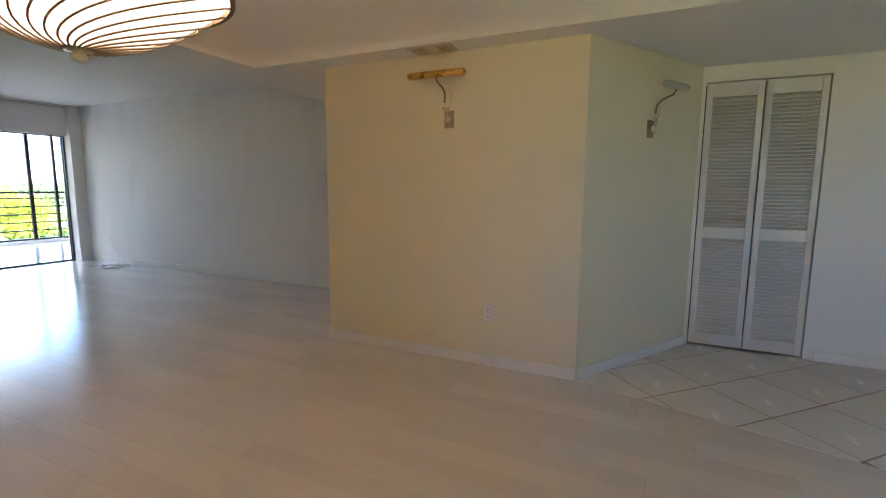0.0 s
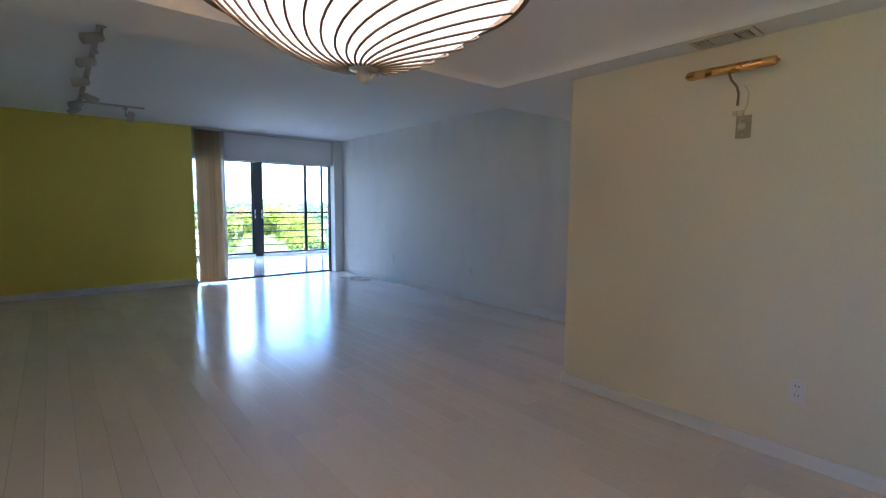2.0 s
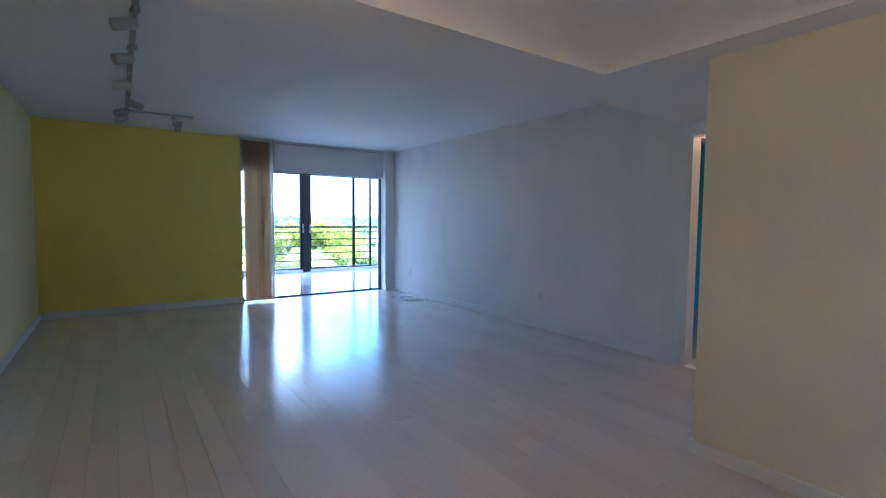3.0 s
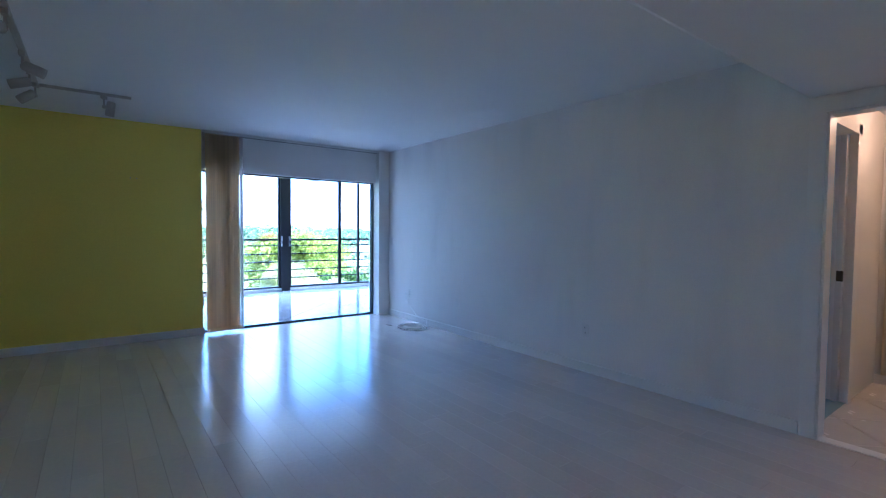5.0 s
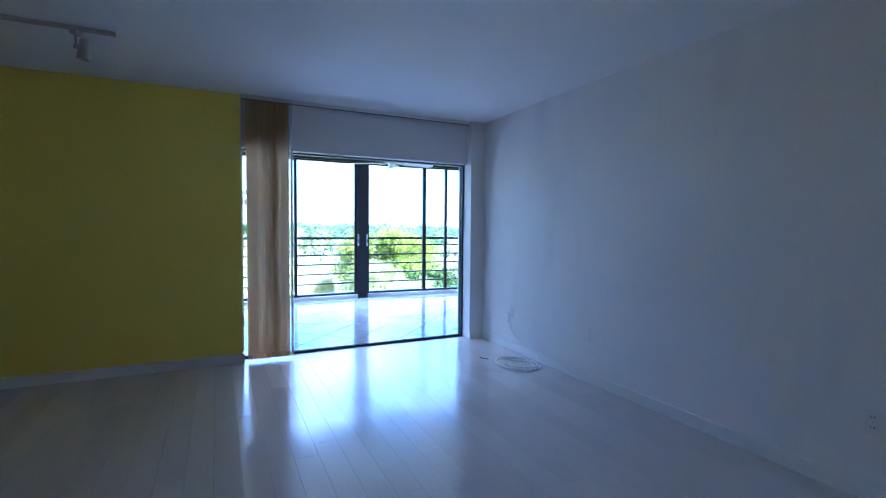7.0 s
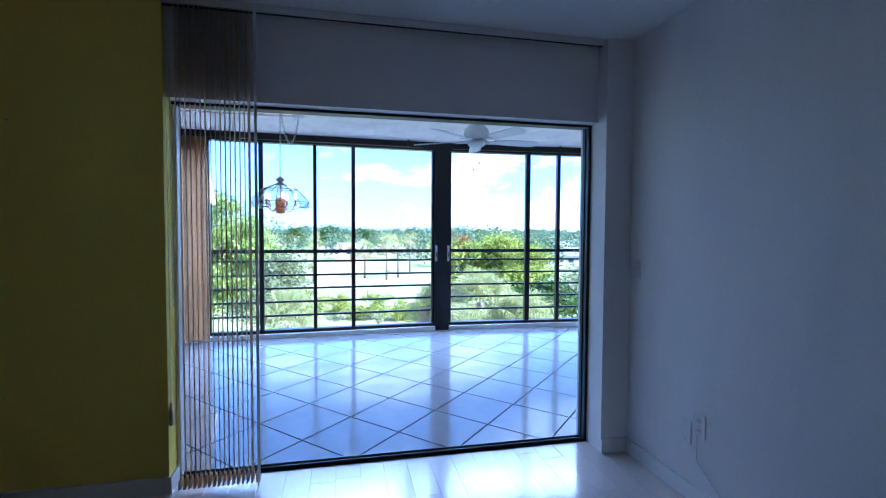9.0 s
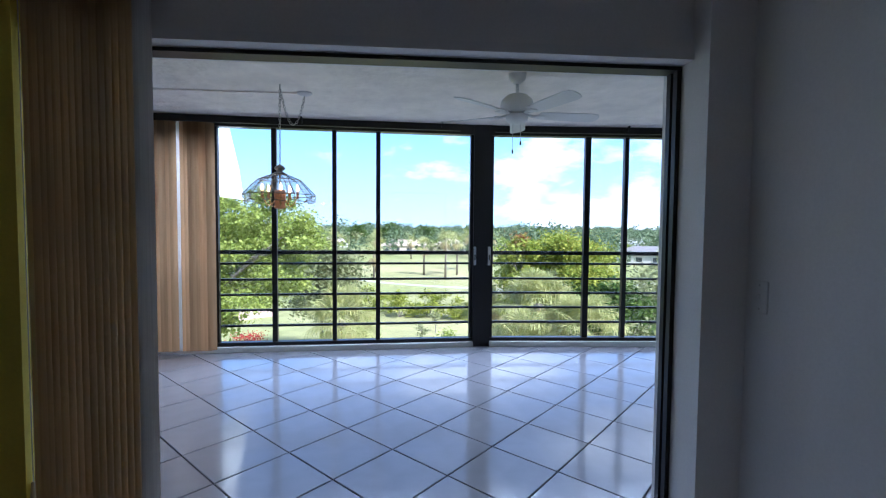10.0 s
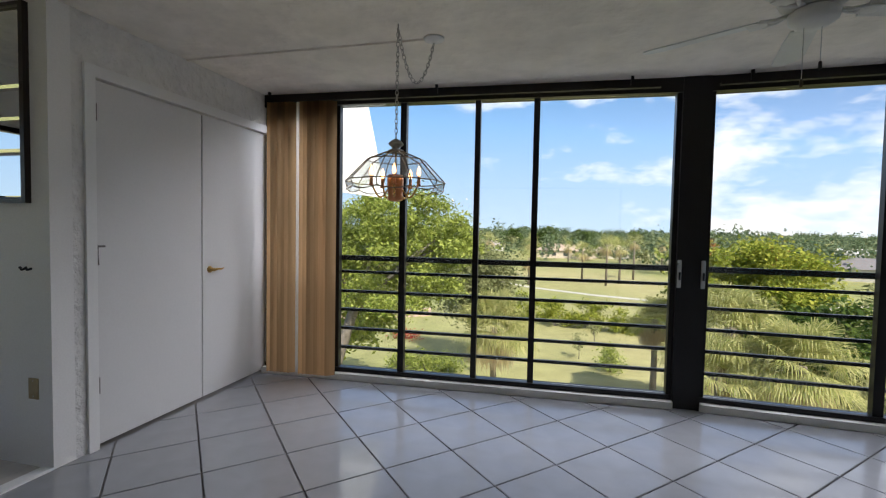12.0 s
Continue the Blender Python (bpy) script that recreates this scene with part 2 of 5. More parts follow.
structure("wall_closet", boxes((1.06, 5.385, 0, 1.085, 5.505, TOP), (1.085, 5.385, 2.02, 1.838, 5.505, TOP), (1.838, 5.385, 0, 3.2, 5.505, TOP), (1.06, 6.065, 0, 2.1, 6.165, TOP), (2.0, 5.505, 0, 2.1, 6.065, TOP)), WHITE, "white foyer wall around the louvered closet")
structure("wall_east", boxes((3.2, YS, 0, 3.32, 5.505, TOP)), WHITE)
structure("wall_hall", boxes((-2.59, YN + 0.12, 0, -2.47, 5.99, 2.4), (-2.59, 5.99, 2.04, -2.47, 6.72, 2.4), (-2.59, 6.72, 0, -2.47, 7.6, 2.4), (-2.59, 7.6, 0, -1.566, 7.72, 2.4)), WHITE, "cream hallway wall")
structure("wall_teal", boxes((XW, 8.6, 0, -2.59, 8.72, TOP), (-2.71, 6.72, 0, -2.594, 8.6, TOP), (-2.71, YN + 0.12, 2.05, -2.594, 6.72, TOP)), TEAL, "teal bedroom wall")
structure("wall_alcove", boxes((-9.44, 0.33, 0, XA, YB, TOP), (XA, 0.21, 0, XB, 0.33, 0.3), (XA, 0.21, 2.06, XB, 0.33, TOP), (XA, 0.21, 0.3, -9.22, 0.33, 2.06), (-8.16, 0.21, 0.3, XB, 0.33, 2.06), (XB, 0.21, 0, XB + 0.12, YS - 0.12, TOP)), WHITE, "shaded white alcove wall")
structure("wall_store", boxes((-9.54, YB - 0.12, 0, -9.44, YB, TOP), (-11.19, YB - 0.12, 2.172, -9.54, YB, TOP), (-11.35, YB - 0.12, 0, -11.19, YB, TOP), (-11.35, 1.03, 0, -9.40, 1.13, TOP)), PLASTER, "rough white plaster wall around the storage doors")
structure("wall_balcony_end", boxes((-11.6, 8.6, 0, XB, 8.72, TOP)), WHITE)

# window added out of view, to let daylight into the dining area
t = structure("window_dining_added", boxes((2.05, YS - 0.10, 0.6, 2.09, YS - 0.05, 2.0), (3.01, YS - 0.10, 0.6, 3.05, YS - 0.05, 2.0), (2.09, YS - 0.10, 0.6, 3.01, YS - 0.05, 0.64), (2.09, YS - 0.10, 1.96, 3.01, YS - 0.05, 2.0), (2.53, YS - 0.10, 0.64, 2.57, YS - 0.05, 1.96)), BLACK, "added unseen two-pane window with a black frame")
for x0, x1 in ((2.09, 2.53), (2.57, 3.01)):
    part("pane", boxes((x0, YS - 0.078, 0.64, x1, YS - 0.072, 1.96)), GLASS, t).visible_shadow = False

# the alcove's end window
t = structure("window_alcove", boxes((-9.22, 0.23, 0.3, -9.18, 0.29, 2.06), (-8.20, 0.23, 0.3, -8.16, 0.29, 2.06), (-9.18, 0.23, 0.3, -8.20, 0.29, 0.34), (-9.18, 0.23, 2.02, -8.20, 0.29, 2.06), (-8.71, 0.23, 0.34, -8.67, 0.29, 2.02)), BLACK, "black framed narrow alcove window")
for x0, x1 in ((-9.18, -8.71), (-8.67, -8.20)):
    part("pane", boxes((x0, 0.257, 0.34, x1, 0.263, 2.02)), GLASS, t).visible_shadow = False

# ceilings
bm = boxes((XW, YS, ZC, -2.90, YN, TOP), (-2.5, YS, ZS, -2.06, YN, TOP), (-2.06, 4.06, ZS, 0.40, YN, TOP), (-2.06, YS, 2.44, 3.2, 4.06, TOP))
v = [bm.verts.new(p) for p in ((-2.90, YS, ZC), (-2.5, YS, ZS), (-2.5, YS, TOP), (-2.90, YS, TOP), (-2.90, YN, ZC), (-2.5, YN, ZS), (-2.5, YN, TOP), (-2.90, YN, TOP))]
for f in ((0, 1, 2, 3), (7, 6, 5, 4), (0, 4, 5, 1), (1, 5, 6, 2), (2, 6, 7, 3), (3, 7, 4, 0)):
    bm.faces.new([v[i] for i in f])
v = [bm.verts.new(p) for p in ((0.40, 4.06, ZS), (3.2, 4.06, ZS), (3.2, 5.385, ZS), (0.40, 5.385, ZS), (0.40, 4.06, TOP), (3.2, 4.06, TOP), (3.2, 5.385, TOP), (0.40, 5.385, TOP))]
for f in ((3, 2, 1, 0), (4, 5, 6, 7), (0, 1, 5, 4), (1, 2, 6, 5), (2, 3, 7, 6), (3, 0, 4, 7)):
    bm.faces.new([v[i] for i in f])
structure("ceiling", bm, CEIL, "white ceiling with a sloped soffit and a raised tray")
bm = bmesh.new()
rings = []
for k in range(13):
    a = math.pi / 2 * k / 12
    d, z = 0.5 * (1 - math.cos(a)), ZS + 0.002 + (ZT - ZS) * math.sin(a)
    rings.append([bm.verts.new(p) for p in ((-2.06 + d, YS - 0.05, z), (3.25, YS - 0.05, z), (3.25, 4.06 - d, z), (-2.06 + d, 4.06 - d, z))])
for lo, hi in zip(rings, rings[1:]):
    for i in (2, 3):
        bm.faces.new((lo[i], lo[(i + 1) % 4], hi[(i + 1) % 4], hi[i]))
bm.faces.new(rings[-1])
ob = structure("ceiling_tray", bm, CEIL, "coved white dining ceiling")
ob.data.shade_smooth()
structure("ceiling_hall", boxes((-2.71, YN, 2.3, -1.5, 7.72, 2.4)), CEIL)
structure("ceiling_bedroom", boxes((XW, YN + 0.12, 2.468, -2.71, 8.6, TOP)), CEIL)
bm = bmesh.new()
prism(bm, [(left_line(0.2), 0.2), (XB, 0.2), (XB, 8.72), (right_line(8.72), 8.72), (left_line(5.37), 5.37)], ZB, TOP)
structure("ceiling_balcony", bm, STUCCO, "trowelled white plaster balcony ceiling")
# unseen slab over all the rooms, added to keep the sun out
bm = bmesh.new()
prism(bm, [(left_line(-0.4) + 0.03, -0.4), (3.6, -0.4), (3.6, 8.9), (right_line(8.9) + 0.03, 8.9), (left_line(5.37) + 0.03, 5.37)], 2.64, 2.9)
# two further unseen boxes, added to cast shade on the right wing wall
box(bm, -12.1, 8.91, 2.64, -10.0, 10.3, 2.9)
box(bm, -12.1, 7.9, 2.64, right_line(8.4) - 0.05, 8.9, 2.9)
structure("roof", bm, CONCRETE)
bm = bmesh.new()
prism(bm, [(left_line(-0.4) - 0.02, -0.4), (3.6, -0.4), (3.6, 8.9), (right_line(8.9) - 0.02, 8.9), (left_line(5.37) - 0.02, 5.37)], -0.3, -0.014)
structure("floor_slab", bm, GROUT)


# ---- balcony windows ----
RAILS = ((1.067, 0.022), (0.943, 0.012), (0.767, 0.012), (0.60, 0.012), (0.43, 0.012), (0.257, 0.012))


def window_run(name, line, y0, y1, mullions, label):
    """A run of black framed glass with bars from y0 to y1; mullions: (y, half width)."""
    base = thing(name, (0, 0, 0), label, "window")
    base["kind"] = "structure"
    d = Vector((line(y1) - line(y0), y1 - y0, 0)).normalized()
    n = Vector((d.y, -d.x, 0))

    def bar(bm, ya, yb, za, zb, depth, off=0.0):
        a, b = Vector((line(ya), ya, 0)) + n * off, Vector((line(yb), yb, 0)) + n * off
        h = n * depth / 2
        prism(bm, [(a + h)[:2], (b + h)[:2], (b - h)[:2], (a - h)[:2]], za, zb)

    bm = bmesh.new()
    bar(bm, y0, y1, 2.40, ZB - 0.002, 0.12)
    part("head_frame", bm, BLACK, base)
    bm = bmesh.new()
    bar(bm, y0, y1, 0.055, 0.092, 0.09)
    part("bottom_frame", bm, BLACK, base)
    bm = bmesh.new()
    bar(bm, y0, y1, -0.012, 0.054, 0.2)
    part("window_sill", bm, TRIM, base, "white painted sill")
    for y, w in mullions:
        bm = bmesh.new()
        bar(bm, y - w, y + w, 0.092, 2.40, 0.06)
        part("mullion", bm, BLACK, base)
    for z, h in RAILS:
        bm = bmesh.new()
        bar(bm, y0, y1, z - h, z + h, 0.03, -0.05)
        part("rail", bm, BLACK, base)
    ys = [y for y, w in mullions]
    for a, b in zip(ys, ys[1:]):
        bm = bmesh.new()
        bar(bm, a + 0.01, b - 0.01, 0.093, 2.399, 0.006)
        part("pane", bm, GLASS, base).visible_shadow = False
    return base


window_run("window_1", left_line, YB, 5.27, [(1.83, 0.03), (2.495, 0.02), (3.09, 0.026), (3.725, 0.022), (4.20, 0.024), (5.255, 0.02)], "black framed balcony window with horizontal bars")
window_run("window_2", right_line, 5.47, 8.6, [(5.485, 0.02), (6.587, 0.032), (7.036, 0.024), (7.68, 0.034), (8.3, 0.03), (8.57, 0.03)], "black framed balcony window with horizontal bars")

# ---- floors ----
def clip(poly, a, b, c):
    """The part of a polygon where a x + b y <= c."""
    out = []
    for p, q in zip(poly, poly[1:] + poly[:1]):
        dp, dq = a * p[0] + b * p[1] - c, a * q[0] + b * q[1] - c
        if dp <= 0:
            out.append(p)
        if dp * dq < 0:
            k = dp / (dp - dq)
            out.append((p[0] + k * (q[0] - p[0]), p[1] + k * (q[1] - p[1])))
    return out


def slab_piece(poly, z0, z1, bevel=0.003):
    """A floor piece with a small chamfer along its top edges."""
    cx, cy = sum(p[0] for p in poly) / len(poly), sum(p[1] for p in poly) / len(poly)
    bm = bmesh.new()
    rows = []
    for z, inset in ((z0, 0), (z1 - bevel, 0), (z1, bevel)):
        row = []
        for x, y in poly:
            l = math.hypot(x - cx, y - cy) or 1
            k = 1 - 1.4 * inset / l
            row.append(bm.verts.new((cx + (x - cx) * k, cy + (y - cy) * k, z)))
        rows.append(row)
    n = len(poly)
    for lo, hi in zip(rows, rows[1:]):
        for i in range(n):
            bm.faces.new((lo[i], lo[(i + 1) % n], hi[(i + 1) % n], hi[i]))
    bm.faces.new(rows[-1])
    return bm


def tile_floor(name, anchor, limits, label, z=0.0, half=(0.314, 0.314), gap=0.0075, material=None):
    """Diagonal square tiles, cut at the half planes in limits."""
    material = material or TILE
    base = thing(name, (0, 0, 0), label, "floor")
    base["kind"] = "structure"
    hx, hy = half[0] - gap / math.sqrt(2), half[1] - gap / math.sqrt(2)
    shared = None
    for i in range(-40, 41):
        for j in range(-40, 41):
            if (i + j) % 2:
                continue
            cx, cy = anchor[0] + i * half[0], anchor[1] + j * half[1]
            poly = [(cx - hx, cy), (cx, cy - hy), (cx + hx, cy), (cx, cy + hy)]
            cut = poly
            for lim in limits:
                cut = clip(cut, *lim)
                if len(cut) < 3:
                    break
            if len(cut) < 3:
                continue
            area = 0.5 * abs(sum(p[0] * q[1] - q[0] * p[1] for p, q in zip(cut, cut[1:] + cut[:1])))
            if area < 0.0008:
                continue
            if cut == poly:
                if shared is None:
                    shared = mesh_of("tile", slab_piece([(-hx, 0), (0, -hy), (hx, 0), (0, hy)], -0.012, 0), material)
                ob = new("tile", shared)
                ob.parent, ob.location = base, (cx, cy, z)
            else:
                local = [(x - cx, y - cy) for x, y in cut]
                ob = new("tile", mesh_of("tile", slab_piece(local, -0.012, 0), material))
                ob.parent, ob.location = base, (cx, cy, z)
    return base


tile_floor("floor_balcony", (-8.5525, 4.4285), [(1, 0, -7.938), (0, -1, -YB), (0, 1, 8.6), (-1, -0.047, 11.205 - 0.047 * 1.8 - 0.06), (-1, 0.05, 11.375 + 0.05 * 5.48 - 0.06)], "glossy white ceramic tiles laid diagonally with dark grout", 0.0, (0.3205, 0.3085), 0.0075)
bm = bmesh.new()
prism(bm, [(0.405, 4.27), (3.2, 3.475), (3.2, 5.385), (1.065, 5.385)], 0.0005, 0.0022)
structure("grout_foyer", bm, surface("brown foyer grout", (0.30, 0.22, 0.15), 0.9))
tile_floor("floor_foyer", (1.752, 4.219), [(-1, 0, -0.401), (1, 0, 3.2), (0, 1, 5.385), (-0.285, -1, -4.268 - 0.285 * 0.40), (-1.117, 0.66, -1.117 * 0.40 + 0.66 * 4.268)], "pale glossy foyer tiles laid diagonally", 0.004, (0.298, 0.308), material=TILE_F)
tile_floor("floor_hall", (-2.1, 6.3), [(-1, 0, 2.47), (1, 0, -1.566), (0, -1, -5.83), (0, 1, 7.6)], "pale glossy hallway tiles laid diagonally", 0.002, material=TILE_F)
structure("floor_bedroom", boxes((XW, YN + 0.12, -0.014, -2.47, 8.6, -0.002)), surface("blue grey bedroom carpet", (0.20, 0.30, 0.34), 0.9, vary=0.1))
structure("threshold", boxes((XA, YB - 0.07, -0.014, XB, YB, 0.012), (-1.566 - 0.9, YN - 0.02, -0.014, -1.63, YN + 0.07, 0.006)), TRIM, "white threshold strip")


def plank_floor(name, x0, x1, y0, y1, label, width=0.132, length=1.21):
    """Rows of planks along x with staggered ends."""
    base = thing(name, (0, 0, 0), label, "floor")
    base["kind"] = "structure"
    rng = random.Random(4)
    rows = int(math.ceil((y1 - y0) / width))
    rest = bmesh.new()
    count = 0
    shared = mesh_of("plank", slab_piece([(0, 0), (length - 0.0008, 0), (length - 0.0008, width - 0.0008), (0, width - 0.0008)], -0.012, 0, 0.0008), PLANK)
    for r in range(rows):
        ya, yb = y0 + r * width, min(y1, y0 + (r + 1) * width)
        x = x0 - rng.uniform(0.0, length)
        while x < x1:
            a, b = max(x, x0), min(x + length, x1)
            if b - a > 0.01:
                near = a < 1.0 and ya > 1.0
                if near and count < 300:
                    count += 1
                    if b - a > length - 1e-4 and yb - ya > width - 1e-4:
                        ob = new("plank", shared)
                    else:
                        ob = new("plank", mesh_of("plank", slab_piece([(0, 0), (b - a - 0.0008, 0), (b - a - 0.0008, yb - ya - 0.0008), (0, yb - ya - 0.0008)], -0.012, 0, 0.0008), PLANK))
                    ob.parent, ob.location = base, (a, ya, 0)
                else:
                    box(rest, a, ya, -0.012, b - 0.0008, yb - 0.0008, 0)
            x += length
    ob = part("planks", rest, PLANK, base)
    ob["kind"] = "stuff"
    return base


plank_floor("floor", -7.863, 3.2, YS, YN + 0.02, "white-washed oak laminate planks with a satin sheen")
plank_floor("floor_alcove", XA, XB, 0.33, YB - 0.07, "beige laminate planks in the alcove")

# ---- trim ----
structure("baseboard", boxes(
    (XP, YN - 0.014, 0, -2.50, YN, 0.085), (XY, YS + 0.014, 0, XY + 0.014, YL + 0.014, 0.085), (-7.86, YL, 0, XY, YL + 0.014, 0.085), (XY, YS, 0, 3.2, YS + 0.014, 0.085),
    (-1.58, 4.254, 0, 0.395, 4.268, 0.075), (-1.58, 4.268, 0, -1.566, YN, 0.075), (XP, YR, 0, XP + 0.014, YN - 0.014, 0.085), (1.90, 5.371, 0, 3.2, 5.385, 0.075)), TRIM, "white painted baseboard")
bm = bmesh.new()
d = Vector((0.66, 1.117, 0)).normalized()
n = Vector((d.y, -d.x, 0)) * 0.014
a, b = Vector((0.40, 4.268, 0)), Vector((1.05, 5.37, 0))
prism(bm, [a[:2], (a + n)[:2], (b + n)[:2], b[:2]], 0, 0.075)
structure("baseboard_angled", bm, TRIM)
# doorway casing to the hall
structure("trim_doorway", boxes((-2.495, YN - 0.016, 0, -2.412, YN, 2.115), (-2.412, YN - 0.016, 2.03, -1.582, YN, 2.115), (-2.41, YN - 0.012, 0, -2.395, YN + 0.12, 2.015), (-2.41, YN, 2.015, -1.63, YN + 0.12, 2.0285), (-1.645, YN, 0, -1.63, YN + 0.12, 2.015)), TRIM, "white painted door casing")
structure("trim_bedroom_door", boxes((-2.466, 5.965, 0, -2.452, 6.0, 2.06), (-2.466, 6.70, 0, -2.452, 6.79, 2.10), (-2.466, 5.965, 2.03, -2.452, 6.79, 2.11)), TRIM, "white painted door casing")
# plaster trim along the opening
structure("trim_opening", boxes((XW, YL, ZO, XW + 0.008, YR, ZO + 0.035)), TRIM, "white painted trim of the balcony opening")

SATIN = surface("satin white door paint", (0.68, 0.675, 0.66), 0.4, vary=0.03, scale=2)
BRONZE = surface("dull bronze wire", (0.24, 0.19, 0.13), 0.4, 0.6, vary=0.1)
CREAM = surface("cream lamp metal", (0.62, 0.55, 0.42), 0.35, 0.5, vary=0.1, scale=10)
BRASS = surface("aged brass", (0.62, 0.38, 0.12), 0.28, 1.0, vary=0.12, scale=20)
STEEL = surface("brushed steel", (0.55, 0.55, 0.54), 0.3, 1.0, vary=0.08, scale=20)
PEWTER = surface("grey painted metal", (0.42, 0.41, 0.36), 0.4, 0.4, vary=0.08, scale=12)
AGED = surface("aged steel", (0.16, 0.15, 0.14), 0.5, 0.5, vary=0.15, scale=20)
TANP = surface("yellowed plate plastic", (0.36, 0.29, 0.17), 0.4, vary=0.1, scale=20)
TRACKW = surface("dulled white enamel", (0.46, 0.44, 0.40), 0.4, vary=0.08, scale=20)
IVORY = surface("ivory switch plastic", (0.62, 0.56, 0.42), 0.35, vary=0.04)
PLASTIC = surface("white plastic", (0.75, 0.75, 0.73), 0.35, vary=0.03)
# near-black for dark parts; in recesses and the closet it stands for shade
DARK = surface("near-black and recess shade", (0.02, 0.02, 0.02), 0.7, vary=0.05)
COPPER = surface("copper", (0.75, 0.33, 0.16), 0.3, 0.9, vary=0.08, scale=12)


def slat_material(name, color, low=0.8):
    m, nt, b = nodes_of(name)
    nt.nodes.remove(b)
    out = nt.nodes["Material Output"]
    tc = nt.nodes.new("ShaderNodeTexCoord")
    mp = nt.nodes.new("ShaderNodeMapping")
    mp.inputs["Scale"].default_value = (60, 60, 1.0)
    nz = nt.nodes.new("ShaderNodeTexNoise")
    nz.inputs["Scale"].default_value = 3
    hs = nt.nodes.new("ShaderNodeHueSaturation")
    hs.inputs["Color"].default_value = (*color, 1)
    mr = nt.nodes.new("ShaderNodeMapRange")
    mr.inputs["To Min"].default_value, mr.inputs["To Max"].default_value = 0.85, 1.2
    oi = nt.nodes.new("ShaderNodeObjectInfo")
    r2 = nt.nodes.new("ShaderNodeMapRange")
    r2.inputs["To Min"].default_value, r2.inputs["To Max"].default_value = low, 1.05
    mu = nt.nodes.new("ShaderNodeMath")
    mu.operation = "MULTIPLY"
    nt.links.new(tc.outputs["Object"], mp.inputs[0])
    nt.links.new(mp.outputs[0], nz.inputs["Vector"])
    nt.links.new(nz.outputs["Fac"], mr.inputs["Value"])
    nt.links.new(oi.outputs["Random"], r2.inputs["Value"])
    nt.links.new(mr.outputs[0], mu.inputs[0])
    nt.links.new(r2.outputs[0], mu.inputs[1])
    nt.links.new(mu.outputs[0], hs.inputs["Value"])
    df = nt.nodes.new("ShaderNodeBsdfDiffuse")
    tl = nt.nodes.new("ShaderNodeBsdfTranslucent")
    mx = nt.nodes.new("ShaderNodeMixShader")
    mx.inputs[0].default_value = 0.7
    for s in (df, tl):
        nt.links.new(hs.outputs[0], s.inputs[0])
    nt.links.new(df.outputs[0], mx.inputs[1])
    nt.links.new(tl.outputs[0], mx.inputs[2])
    nt.links.new(mx.outputs[0], out.inputs[0])
    return m


SLAT = slat_material("tan fabric blind slat", (0.98, 0.84, 0.60), 0.9)
SLAT_B = slat_material("brown striped blind slat", (0.60, 0.40, 0.21), 0.5)
SLAT_W = slat_material("pale end slat and gap strip", (0.80, 0.78, 0.74))


# ---- dining area: bowl pendant ----
def bowl_pendant(x, y):
    t = thing("pendant_lamp", (x, y, -0.108), "large lit bowl pendant with spiralling wire ribs", "lamp")
    R, Z0, Z1 = 0.385, 1.705, 1.885

    def height(r):
        return Z0 + (Z1 - Z0) * (r / R) ** 1.9

    bm = bmesh.new()
    lathe(bm, [(R * k / 14, height(R * k / 14) + 0.006) for k in range(15)] + [(R - 0.006, Z1 + 0.012)] + [(R * k / 14 - 0.003, height(R * k / 14) + 0.014) for k in range(13, 0, -1)], 64)
    part("diffuser", bm, glowing("lit opal glass", (1.0, 0.70, 0.42), 0.30), t, "glowing opal glass diffuser", True)
    bm = bmesh.new()
    lathe(bm, [(R - 0.002, Z1 - 0.012), (R + 0.012, Z1 - 0.012), (R + 0.014, Z1 + 0.055), (R + 0.004, Z1 + 0.058), (R - 0.002, Z1 + 0.03), (R - 0.002, Z1 - 0.012)], 64)
    part("rim", bm, BRONZE, t, "dull bronze rim", True)
    N = 26
    for k in range(N):
        a0 = 2 * math.pi * k / N
        pts = []
        for i in range(17):
            s = i / 16
            r = 0.025 + (R + 0.004 - 0.025) * s
            a = a0 - 1.75 * (1 - s)
            pts.append((r * math.cos(a), r * math.sin(a), height(min(r, R)) - 0.004))
        bm = bmesh.new()
        tube(bm, pts, 0.0032, 6)
        part("wire_rib", bm, BRONZE, t, "", True)
    bm = bmesh.new()
    lathe(bm, [(0.0, 1.668), (0.014, 1.672), (0.021, 1.684), (0.014, 1.696), (0.034, 1.70), (0.04, 1.706), (0.0, 1.708)], 20)
    part("finial", bm, CREAM, t, "", True)
    bm = bmesh.new()
    tube(bm, [(0, 0, 1.72), (0, 0, 2.37)], 0.008, 10)
    for k in range(3):
        a = 2 * math.pi * k / 3
        tube(bm, [(R * math.cos(a), R * math.sin(a), Z1 + 0.03), (0.01 * math.cos(a), 0.01 * math.sin(a), 2.1)], 0.004, 6)
    part("stem", bm, CREAM, t)
    bm = bmesh.new()
    lathe(bm, [(0.0, 2.388), (0.07, 2.388), (0.065, 2.37), (0.02, 2.355), (0.0, 2.355)], 24)
    part("canopy", bm, CREAM, t, "", True)
    return t


bowl_pendant(-0.618, 2.069)
for k in range(3):
    la = bpy.data.lights.new("pendant bulb", "POINT")
    la.energy, la.color, la.shadow_soft_size = 0.40, (1.0, 0.60, 0.27), 0.05
    ang = 2 * math.pi * k / 3 + 0.4
    new("pendant_bulb_light", la).location = (-0.618 + 0.16 * math.cos(ang), 2.069 + 0.16 * math.sin(ang), 1.862)
la = bpy.data.lights.new("hall lamp", "POINT")
